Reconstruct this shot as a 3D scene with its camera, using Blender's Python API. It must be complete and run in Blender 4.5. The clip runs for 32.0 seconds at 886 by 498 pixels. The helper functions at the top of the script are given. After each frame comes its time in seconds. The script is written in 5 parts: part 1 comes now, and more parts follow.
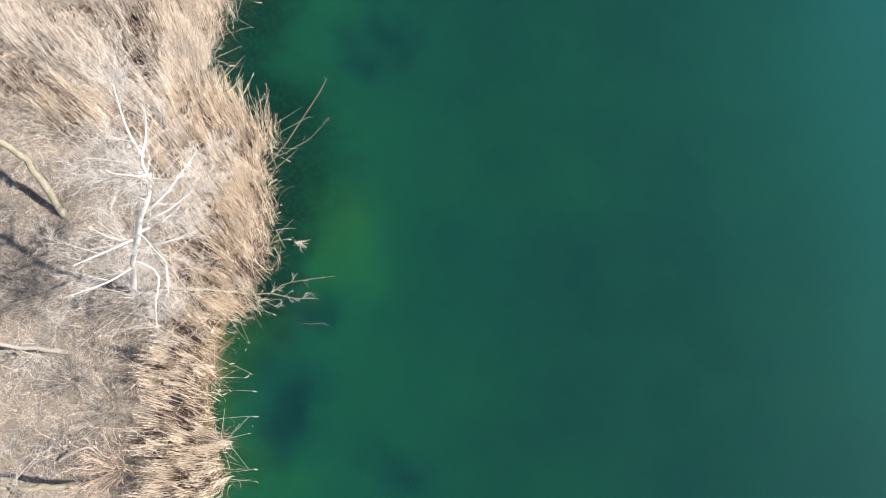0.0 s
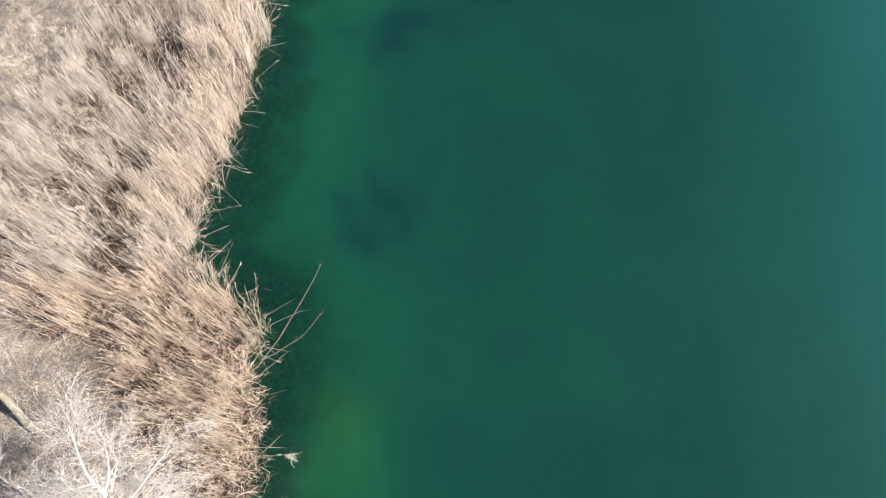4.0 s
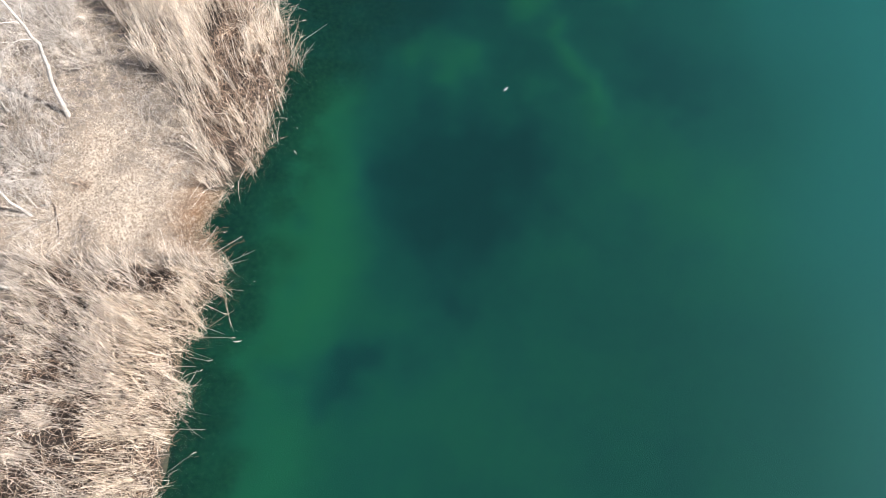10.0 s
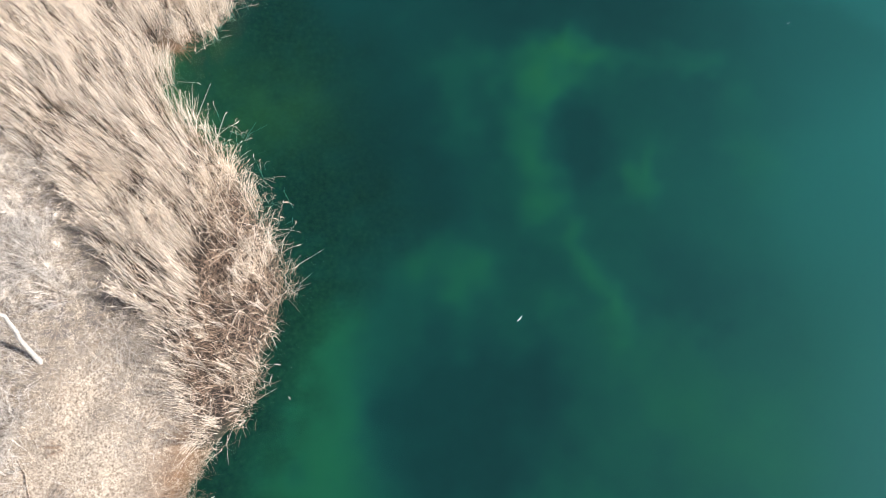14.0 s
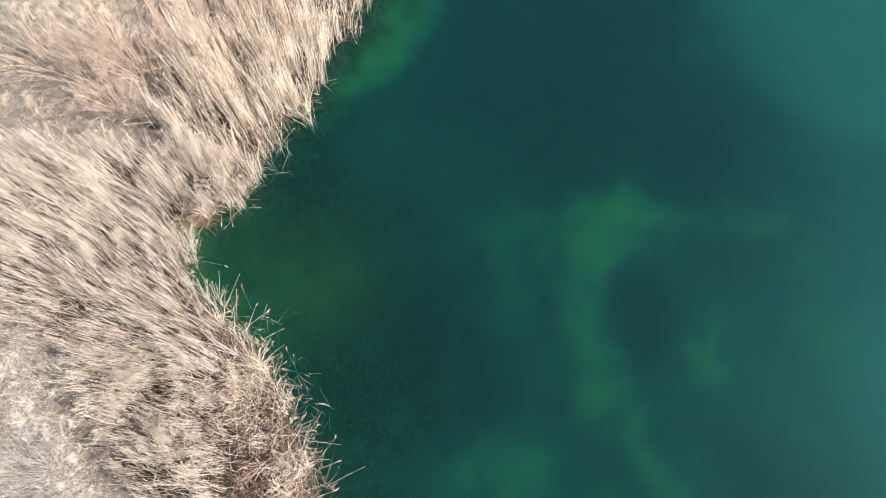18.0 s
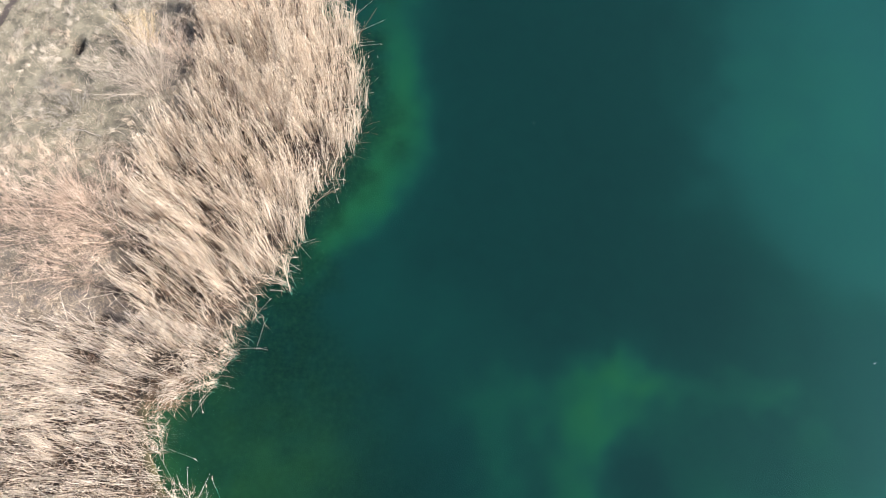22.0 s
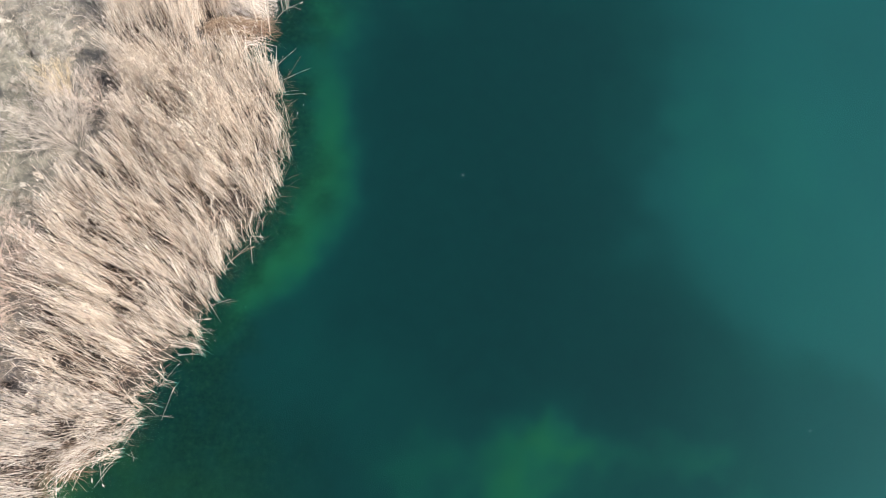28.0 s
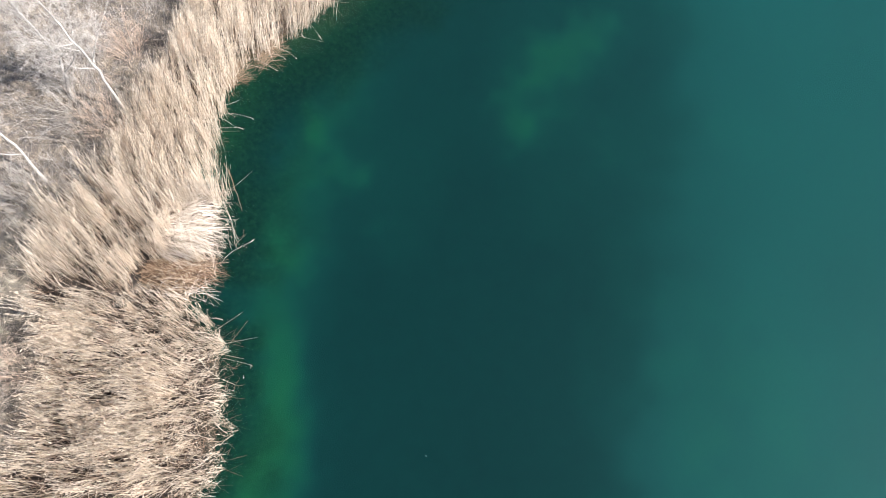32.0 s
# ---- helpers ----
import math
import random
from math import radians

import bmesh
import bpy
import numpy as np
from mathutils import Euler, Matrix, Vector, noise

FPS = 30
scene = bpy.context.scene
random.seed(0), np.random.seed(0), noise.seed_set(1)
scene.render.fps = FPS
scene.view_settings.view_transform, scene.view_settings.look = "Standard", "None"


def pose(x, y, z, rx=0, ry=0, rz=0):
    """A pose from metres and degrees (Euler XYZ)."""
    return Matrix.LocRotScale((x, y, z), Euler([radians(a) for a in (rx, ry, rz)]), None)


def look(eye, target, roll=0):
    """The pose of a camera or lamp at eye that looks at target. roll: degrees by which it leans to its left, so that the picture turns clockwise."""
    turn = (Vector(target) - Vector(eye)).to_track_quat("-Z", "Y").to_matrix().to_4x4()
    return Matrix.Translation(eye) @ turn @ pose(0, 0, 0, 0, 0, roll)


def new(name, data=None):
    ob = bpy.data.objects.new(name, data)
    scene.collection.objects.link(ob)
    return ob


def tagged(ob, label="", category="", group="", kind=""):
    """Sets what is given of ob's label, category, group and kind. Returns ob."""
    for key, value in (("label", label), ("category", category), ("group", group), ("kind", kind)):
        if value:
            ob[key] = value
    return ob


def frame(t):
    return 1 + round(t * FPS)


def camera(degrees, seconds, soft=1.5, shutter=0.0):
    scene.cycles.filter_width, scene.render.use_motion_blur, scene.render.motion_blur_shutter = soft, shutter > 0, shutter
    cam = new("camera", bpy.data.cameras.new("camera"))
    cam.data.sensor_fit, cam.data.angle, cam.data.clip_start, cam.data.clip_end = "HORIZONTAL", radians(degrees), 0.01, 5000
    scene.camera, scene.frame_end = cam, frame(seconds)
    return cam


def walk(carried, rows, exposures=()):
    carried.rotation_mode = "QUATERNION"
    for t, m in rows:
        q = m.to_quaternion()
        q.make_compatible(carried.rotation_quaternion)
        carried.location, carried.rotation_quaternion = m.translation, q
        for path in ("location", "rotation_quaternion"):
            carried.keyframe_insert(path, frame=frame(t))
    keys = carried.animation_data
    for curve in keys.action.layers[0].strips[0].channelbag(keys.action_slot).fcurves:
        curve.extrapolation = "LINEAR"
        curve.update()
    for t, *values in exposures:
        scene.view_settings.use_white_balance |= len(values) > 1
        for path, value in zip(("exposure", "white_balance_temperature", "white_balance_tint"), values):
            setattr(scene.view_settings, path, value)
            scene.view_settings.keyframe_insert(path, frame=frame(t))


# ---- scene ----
cam = camera(65.3, 32.0, soft=1.0)
METRES, EYE, TILT, LEAN, TURN = 62.0, 23.85, -73.0, 0.0, 0.0
ROWS = [
    (0.0, 0.0, 0.0, 0.0, 0.0, 0.0, 0.0),
    (0.5, -0.0014, 0.0055, 0.021, -0.2, -0.05, -0.11),
    (1.0, -0.0025, 0.0089, 0.0353, -0.31, 0.02, 0.02),
    (1.5, -0.0028, 0.0096, 0.0396, -0.31, 0.05, 0.04),
    (2.0, -0.0032, 0.0107, 0.0407, -0.34, 0.03, 0.05),
    (2.5, -0.0044, 0.0139, 0.0483, -0.48, 0.05, -0.06),
    (4.5, -0.0052, 0.0439, 0.1423, -0.26, 0.24, -0.26),
    (5.0, -0.0059, 0.0518, 0.1749, -0.32, 0.14, -0.42),
    (5.5, -0.0069, 0.0617, 0.2092, -0.43, 0.11, -0.54),
    (6.0, -0.0078, 0.0709, 0.2419, -0.41, 0.15, -0.52),
    (6.5, -0.0038, 0.0796, 0.2738, -0.19, 0.29, -0.41),
    (7.0, -0.0029, 0.0839, 0.2957, -0.5, 0.32, -0.42),
    (7.5, -0.0028, 0.0855, 0.3027, -0.64, 0.5, -0.3),
    (8.0, -0.0021, 0.0869, 0.304, -0.42, 0.49, -0.25),
    (8.5, 0.0045, 0.09, 0.3063, -0.24, 0.6, -0.26),
    (9.0, 0.0099, 0.0928, 0.3086, -0.42, 0.56, -0.2),
    (9.5, 0.0144, 0.0962, 0.3137, -0.54, 0.54, -0.23),
    (10.0, 0.0179, 0.1012, 0.3299, -0.68, 0.38, -0.39),
    (10.5, 0.0209, 0.108, 0.3525, -0.77, 0.43, -0.4),
    (11.0, 0.0228, 0.1145, 0.3804, -0.98, 0.65, -0.35),
    (11.5, 0.0249, 0.1187, 0.4004, -1.04, 0.71, -0.17),
    (12.0, 0.0243, 0.1215, 0.4131, -1.18, 0.78, -0.18),
    (12.5, 0.023, 0.1265, 0.4321, -1.17, 0.8, -0.22),
    (13.0, 0.0227, 0.1306, 0.4449, -1.05, 0.96, -0.13),
    (13.5, 0.0168, 0.1332, 0.4569, -1.11, 0.96, -0.09),
    (14.0, 0.0123, 0.1362, 0.4666, -0.79, 1.03, -0.05),
    (14.5, 0.0088, 0.1377, 0.4714, -0.73, 0.99, -0.03),
    (16.5, -0.0116, 0.1541, 0.5159, -0.29, 0.98, -0.15),
    (17.0, -0.0123, 0.1616, 0.5407, -0.17, 0.79, -0.18),
    (17.5, -0.0127, 0.1678, 0.5665, -0.33, 0.93, -0.11),
    (18.0, -0.0145, 0.1705, 0.5804, -0.61, 1.1, -0.03),
    (18.5, -0.0146, 0.1704, 0.5834, -0.66, 1.25, 0.04),
    (19.0, -0.0147, 0.1705, 0.584, -0.77, 1.15, -0.01),
    (19.5, -0.0154, 0.172, 0.5863, -0.91, 1.0, -0.13),
    (20.0, -0.0163, 0.1769, 0.5967, -0.97, 1.08, -0.24),
    (20.5, -0.0185, 0.1829, 0.6198, -1.23, 0.67, -0.5),
    (21.0, -0.0184, 0.1897, 0.6474, -1.31, 0.61, -0.57),
    (21.5, -0.0147, 0.1954, 0.6729, -1.38, 0.7, -0.5),
    (22.0, -0.0156, 0.1965, 0.6857, -1.79, 0.8, -0.45),
    (22.5, -0.0154, 0.1958, 0.6883, -1.95, 0.87, -0.41),
    (23.0, -0.015, 0.1961, 0.6881, -2.05, 0.86, -0.39),
    (23.5, -0.015, 0.1971, 0.6881, -2.06, 0.72, -0.37),
    (24.0, -0.0138, 0.1993, 0.6932, -2.17, 0.81, -0.36),
    (24.5, -0.0139, 0.2008, 0.6957, -2.39, 0.83, -0.39),
    (26.5, -0.009, 0.2092, 0.7176, -1.78, 1.04, -0.66),
    (27.0, 0.0059, 0.2098, 0.7192, -1.39, 0.97, -0.69),
    (27.5, 0.0212, 0.2094, 0.7197, -1.54, 1.03, -0.63),
    (28.0, 0.032, 0.2096, 0.7194, -1.63, 1.06, -0.54),
    (28.5, 0.0366, 0.2109, 0.7174, -1.4, 1.12, -0.46),
    (29.0, 0.0372, 0.2139, 0.7174, -1.64, 1.03, -0.5),
    (29.5, 0.0361, 0.2185, 0.7279, -1.97, 1.0, -0.76),
    (30.0, 0.0353, 0.224, 0.748, -2.16, 0.96, -0.95),
    (30.5, 0.0314, 0.2292, 0.7776, -2.8, 0.77, -1.23),
    (31.0, 0.0274, 0.2355, 0.8145, -3.36, 0.49, -1.57),
    (31.5, 0.0318, 0.2452, 0.8509, -3.03, 0.6, -1.53),
    (32.0, 0.0353, 0.2494, 0.8904, -3.85, -0.03, -2.07),
]
walk(cam, [(t, pose(0, 0, EYE, TILT, LEAN, TURN) @ pose(METRES * x, METRES * y, METRES * z, 90 + pitch, roll, yaw)) for t, x, y, z, yaw, pitch, roll in ROWS],
     exposures=[(0.0, 1.69, 6500, 9), (2.0, 1.65, 6500, 9), (5.0, 1.7, 6500, 10), (9.0, 1.71, 6500, 10), (12.0, 1.80, 6450, 9), (14.5, 1.80, 6450, 9), (17.0, 1.73, 6450, 10), (20.0, 1.73, 6450, 10), (24.0, 1.67, 6500, 10), (26.8, 1.61, 6500, 10),
                (27.8, 1.64, 6200, 9), (29.0, 1.68, 6200, 9), (30.0, 1.74, 6200, 9), (32.0, 1.73, 6250, 9)])

# ---- light ----
SUN_AZIMUTH, SUN_HEIGHT = 98.0, 42.0   # degrees clockwise from +y, above the horizon
world = bpy.data.worlds.new("sky")
scene.world = world
world.use_nodes = True
wn = world.node_tree.nodes
sky = wn.new("ShaderNodeTexSky")
sky.sky_type, sky.sun_disc = "NISHITA", False
sky.sun_elevation, sky.sun_rotation = radians(SUN_HEIGHT), radians(SUN_AZIMUTH)
sky.dust_density, sky.altitude = 0.7, 100.0
world.node_tree.links.new(sky.outputs[0], wn["Background"].inputs[0])
wn["Background"].inputs[1].default_value = 0.06
sun = new("sun", bpy.data.lights.new("sun", "SUN"))
sun.data.energy, sun.data.angle, sun.data.color = 4.2, radians(0.53), (1.0, 0.96, 0.91)
sun_way = Vector((math.sin(radians(SUN_AZIMUTH)) * math.cos(radians(SUN_HEIGHT)),
                  math.cos(radians(SUN_AZIMUTH)) * math.cos(radians(SUN_HEIGHT)), math.sin(radians(SUN_HEIGHT))))
sun.matrix_world = look(sun_way * 60, (0, 0, 0))


# ---- materials ----
def nodes_of(name):
    m = bpy.data.materials.new(name)
    m.use_nodes = True
    t = m.node_tree
    return m, t.nodes, t.links, t.nodes["Principled BSDF"]


def ramp(n, stops):
    r = n.new("ShaderNodeValToRGB")
    while len(r.color_ramp.elements) < len(stops):
        r.color_ramp.elements.new(0.5)
    for e, (p, c) in zip(r.color_ramp.elements, stops):
        e.position, e.color = p, (*c, 1)
    return r


def plant(name, colours, rough=0.65, grain=60.0, sheen=0.0, through_light=0.0):
    """Dry plant matter: one colour for each stalk or blade, fibres and blotches along it."""
    m, n, l, b = nodes_of(name)
    geo = n.new("ShaderNodeNewGeometry")
    r = ramp(n, [(i / max(1, len(colours) - 1), c) for i, c in enumerate(colours)])
    l.new(geo.outputs["Random Per Island"], r.inputs[0])
    co = n.new("ShaderNodeTexCoord")
    fine, broad = n.new("ShaderNodeTexNoise"), n.new("ShaderNodeTexNoise")
    fine.inputs["Scale"].default_value, broad.inputs["Scale"].default_value = grain, 0.9
    fine.inputs["Detail"].default_value = 4
    l.new(co.outputs["Object"], fine.inputs["Vector"])
    l.new(co.outputs["Object"], broad.inputs["Vector"])
    add = n.new("ShaderNodeMath")
    add.operation = "ADD"
    l.new(fine.outputs["Fac"], add.inputs[0])
    l.new(broad.outputs["Fac"], add.inputs[1])
    span = n.new("ShaderNodeMapRange")
    span.inputs["From Min"].default_value, span.inputs["From Max"].default_value = 0.6, 1.4
    span.inputs["To Min"].default_value, span.inputs["To Max"].default_value = 0.72, 1.22
    l.new(add.outputs[0], span.inputs["Value"])
    mul = n.new("ShaderNodeMix")
    mul.data_type, mul.blend_type = "RGBA", "MULTIPLY"
    mul.inputs["Factor"].default_value = 1
    l.new(r.outputs[0], mul.inputs["A"])
    l.new(span.outputs[0], mul.inputs["B"])
    l.new(mul.outputs["Result"], b.inputs["Base Color"])
    b.inputs["Roughness"].default_value = rough
    bump = n.new("ShaderNodeBump")
    bump.inputs["Strength"].default_value, bump.inputs["Distance"].default_value = 0.3, 0.004
    l.new(fine.outputs["Fac"], bump.inputs["Height"])
    l.new(bump.outputs[0], b.inputs["Normal"])
    if through_light:
        tr, mix = n.new("ShaderNodeBsdfTranslucent"), n.new("ShaderNodeMixShader")
        l.new(mul.outputs["Result"], tr.inputs["Color"])
        mix.inputs[0].default_value = through_light
        l.new(b.outputs[0], mix.inputs[1])
        l.new(tr.outputs[0], mix.inputs[2])
        l.new(mix.outputs[0], n["Material Output"].inputs["Surface"])
    return m


def bark(name, dark, light, moss=None, scale=9.0):
    m, n, l, b = nodes_of(name)
    co, wave, blot = n.new("ShaderNodeTexCoord"), n.new("ShaderNodeTexNoise"), n.new("ShaderNodeTexNoise")
    wave.inputs["Scale"].default_value, wave.inputs["Detail"].default_value = scale * 4, 6
    blot.inputs["Scale"].default_value = scale * 0.35
    for x in (wave, blot):
        l.new(co.outputs["Object"], x.inputs["Vector"])
    r = ramp(n, [(0.34, dark), (0.5, tuple((a + c) / 2 for a, c in zip(dark, light))), (0.62, light)])
    l.new(wave.outputs["Fac"], r.inputs[0])
    out = r.outputs[0]
    if moss:
        r2, mix = ramp(n, [(0.45, (0, 0, 0)), (0.6, (1, 1, 1))]), n.new("ShaderNodeMix")
        mix.data_type = "RGBA"
        l.new(blot.outputs["Fac"], r2.inputs[0])
        l.new(r2.outputs[0], mix.inputs["Factor"])
        l.new(out, mix.inputs["A"])
        mix.inputs["B"].default_value = (*moss, 1)
        out = mix.outputs["Result"]
    l.new(out, b.inputs["Base Color"])
    b.inputs["Roughness"].default_value = 0.8
    bump = n.new("ShaderNodeBump")
    bump.inputs["Strength"].default_value, bump.inputs["Distance"].default_value = 0.6, 0.02
    l.new(wave.outputs["Fac"], bump.inputs["Height"])
    l.new(bump.outputs[0], b.inputs["Normal"])
    return m


def ground_material():
    """Litter and soil on the land, algae-green silt and weed on the lake bed, told apart by height."""
    m, n, l, b = nodes_of("litter_and_silt")
    co, sep = n.new("ShaderNodeTexCoord"), n.new("ShaderNodeSeparateXYZ")
    l.new(co.outputs["Object"], sep.inputs[0])

    def tex(scale, detail=5, rough=0.6):
        x = n.new("ShaderNodeTexNoise")
        x.inputs["Scale"].default_value, x.inputs["Detail"].default_value, x.inputs["Roughness"].default_value = scale, detail, rough
        l.new(co.outputs["Object"], x.inputs["Vector"])
        return x

    def blend(fac, a, c):
        x = n.new("ShaderNodeMix")
        x.data_type = "RGBA"
        l.new(fac, x.inputs["Factor"])
        for s, v in (("A", a), ("B", c)):
            if isinstance(v, tuple):
                x.inputs[s].default_value = (*v, 1)
            else:
                l.new(v, x.inputs[s])
        return x.outputs["Result"]

    broad, mid, fine = tex(0.35, 4), tex(3.5, 6), tex(38, 6, 0.75)
    litter = ramp(n, [(0.36, (0.03, 0.022, 0.019)), (0.48, (0.10, 0.08, 0.062)), (0.58, (0.26, 0.21, 0.16)), (0.72, (0.42, 0.35, 0.28))])
    l.new(fine.outputs["Fac"], litter.inputs[0])
    soil = ramp(n, [(0.38, (0.03, 0.025, 0.024)), (0.62, (0.15, 0.125, 0.11))])
    l.new(fine.outputs["Fac"], soil.inputs[0])
    patch = ramp(n, [(0.42, (0, 0, 0)), (0.62, (1, 1, 1))])
    l.new(mid.outputs["Fac"], patch.inputs[0])
    land = blend(patch.outputs[0], litter.outputs[0], soil.outputs[0])
    # meadow: grey-green thin turf where the ground is open in the north-west
    mottled = ramp(n, [(0.34, (0.35, 0.35, 0.34)), (0.60, (1.25, 1.22, 1.2))])
    l.new(tex(1.6, 5, 0.65).outputs["Fac"], mottled.inputs[0])
    turf = ramp(n, [(0.36, (0.045, 0.041, 0.03)), (0.52, (0.155, 0.138, 0.10)), (0.72, (0.36, 0.315, 0.245))])
    l.new(fine.outputs["Fac"], turf.inputs[0])
    at_y = n.new("ShaderNodeMapRange")
    at_y.inputs["From Min"].default_value, at_y.inputs["From Max"].default_value = 50.0, 56.0
    l.new(sep.outputs["Y"], at_y.inputs["Value"])
    at_x = n.new("ShaderNodeMapRange")
    at_x.inputs["From Min"].default_value, at_x.inputs["From Max"].default_value = -10.0, -13.0
    l.new(sep.outputs["X"], at_x.inputs["Value"])
    end_y = n.new("ShaderNodeMapRange")
    end_y.inputs["From Min"].default_value, end_y.inputs["From Max"].default_value = 66.0, 63.0
    l.new(sep.outputs["Y"], end_y.inputs["Value"])
    both, all_three = n.new("ShaderNodeMath"), n.new("ShaderNodeMath")
    both.operation = all_three.operation = "MULTIPLY"
    l.new(at_y.outputs[0], both.inputs[0])
    l.new(at_x.outputs[0], both.inputs[1])
    l.new(both.outputs[0], all_three.inputs[0])
    l.new(end_y.outputs[0], all_three.inputs[1])
    turf_mix = n.new("ShaderNodeMix")
    turf_mix.data_type, turf_mix.blend_type = "RGBA", "MULTIPLY"
    turf_mix.inputs["Factor"].default_value = 1
    l.new(turf.outputs[0], turf_mix.inputs["A"])
    l.new(mottled.outputs[0], turf_mix.inputs["B"])
    land = blend(all_three.outputs[0], land, turf_mix.outputs["Result"])
    # lake bed: dark weed, green algae and pale silt with painted sky sheen, by the cover laid down with the ground
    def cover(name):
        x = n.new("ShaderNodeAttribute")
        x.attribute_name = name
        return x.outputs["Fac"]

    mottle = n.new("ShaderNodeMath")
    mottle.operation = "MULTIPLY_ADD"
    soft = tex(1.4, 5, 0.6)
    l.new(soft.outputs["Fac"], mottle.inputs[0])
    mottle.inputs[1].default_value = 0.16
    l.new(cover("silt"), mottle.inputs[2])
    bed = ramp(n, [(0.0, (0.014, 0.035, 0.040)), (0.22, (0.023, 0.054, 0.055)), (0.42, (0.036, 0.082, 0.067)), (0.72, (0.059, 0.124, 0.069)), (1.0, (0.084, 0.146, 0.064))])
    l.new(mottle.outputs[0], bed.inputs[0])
    # pale blue-grey: far silt plus the sky's sheen painted on the bed
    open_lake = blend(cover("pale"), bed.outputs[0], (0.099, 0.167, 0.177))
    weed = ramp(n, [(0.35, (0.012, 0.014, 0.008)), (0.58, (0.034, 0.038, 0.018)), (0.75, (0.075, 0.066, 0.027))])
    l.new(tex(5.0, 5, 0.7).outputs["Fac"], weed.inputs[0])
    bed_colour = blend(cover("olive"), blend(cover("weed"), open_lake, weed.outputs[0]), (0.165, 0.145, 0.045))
    # dark peat, blackened further for the shade between the reed stalks
    peat_shade = ramp(n, [(0.38, (0.007, 0.005, 0.004)), (0.7, (0.034, 0.022, 0.015))])
    l.new(fine.outputs["Fac"], peat_shade.inputs[0])
    straw = ramp(n, [(0.37, (0.045, 0.033, 0.024)), (0.45, (0.15, 0.114, 0.083)), (0.54, (0.31, 0.256, 0.204)), (0.66, (0.46, 0.395, 0.325))])
    l.new(tex(13, 6, 0.8).outputs["Fac"], straw.inputs[0])
    rust = ramp(n, [(0.36, (0.03, 0.018, 0.011)), (0.52, (0.15, 0.085, 0.046)), (0.7, (0.30, 0.19, 0.11))])
    l.new(fine.outputs["Fac"], rust.inputs[0])
    land = blend(cover("rust"), blend(cover("straw"), land, straw.outputs[0]), rust.outputs[0])
    land = blend(cover("peat_shade"), land, peat_shade.outputs[0])
    shore = n.new("ShaderNodeMapRange")
    shore.inputs["From Min"].default_value, shore.inputs["From Max"].default_value = -0.08, 0.12
    l.new(sep.outputs["Z"], shore.inputs["Value"])
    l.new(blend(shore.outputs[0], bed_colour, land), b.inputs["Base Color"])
    b.inputs["Roughness"].default_value = 0.95
    bump = n.new("ShaderNodeBump")
    bump.inputs["Strength"].default_value, bump.inputs["Distance"].default_value = 0.7, 0.03
    l.new(fine.outputs["Fac"], bump.inputs["Height"])
    l.new(bump.outputs[0], b.inputs["Normal"])
    return m


def water_material():
    """Clear green lake water: a tinted clear body under a faintly rippled gloss."""
    m, n, l, b = nodes_of("lake_water")
    n.remove(b)
    body, gloss, mix, fres = n.new("ShaderNodeBsdfTransparent"), n.new("ShaderNodeBsdfGlossy"), n.new("ShaderNodeMixShader"), n.new("ShaderNodeFresnel")
    body.inputs["Color"].default_value = (0.265, 0.635, 0.59, 1)
    gloss.inputs["Roughness"].default_value = 0.035
    gloss.inputs["Color"].default_value = (1, 1, 1, 1)
    fres.inputs["IOR"].default_value = 1.33
    co, rip, bump = n.new("ShaderNodeTexCoord"), n.new("ShaderNodeTexNoise"), n.new("ShaderNodeBump")
    rip.inputs["Scale"].default_value, rip.inputs["Detail"].default_value = 1.1, 3
    l.new(co.outputs["Object"], rip.inputs["Vector"])
    l.new(rip.outputs["Fac"], bump.inputs["Height"])
    bump.inputs["Strength"].default_value, bump.inputs["Distance"].default_value = 0.08, 0.03
    l.new(bump.outputs[0], gloss.inputs["Normal"])
    l.new(fres.outputs[0], mix.inputs[0])
    l.new(body.outputs[0], mix.inputs[1])
    l.new(gloss.outputs[0], mix.inputs[2])
    l.new(mix.outputs[0], n["Material Output"].inputs["Surface"])
    return m


M_STEM = plant("reed_stem", [(0.229, 0.156, 0.099), (0.551, 0.426, 0.312), (0.728, 0.598, 0.468), (0.811, 0.692, 0.567), (0.863, 0.759, 0.645), (0.686, 0.541, 0.406)], 0.5, 40)
M_LEAF = plant("reed_leaf", [(0.420, 0.310, 0.225), (0.650, 0.530, 0.415), (0.750, 0.640, 0.525), (0.560, 0.440, 0.335)], 0.6, 50, through_light=0.25)
M_PLUME = plant("reed_plume", [(0.478, 0.374, 0.270), (0.645, 0.530, 0.406), (0.728, 0.624, 0.510)], 0.85, 90, through_light=0.2)
M_TAWNY = plant("tawny_reed", [(0.24, 0.15, 0.09), (0.55, 0.41, 0.285), (0.69, 0.55, 0.41), (0.46, 0.32, 0.21)], 0.55, 40)
M_GOLDEN = plant("golden_reed", [(0.244, 0.159, 0.098), (0.572, 0.435, 0.313), (0.731, 0.594, 0.456), (0.806, 0.678, 0.541), (0.551, 0.408, 0.286)], 0.55, 40)
M_BAY = plant("pinkish_golden_reed", [(0.266, 0.181, 0.118), (0.625, 0.497, 0.377), (0.799, 0.677, 0.549), (0.882, 0.774, 0.651), (0.602, 0.466, 0.345)], 0.55, 40)
M_STRAW = plant("straw_reed", [(0.245, 0.178, 0.124), (0.510, 0.408, 0.316), (0.694, 0.571, 0.464), (0.796, 0.689, 0.581), (0.847, 0.765, 0.668), (0.632, 0.510, 0.403)], 0.55, 40)
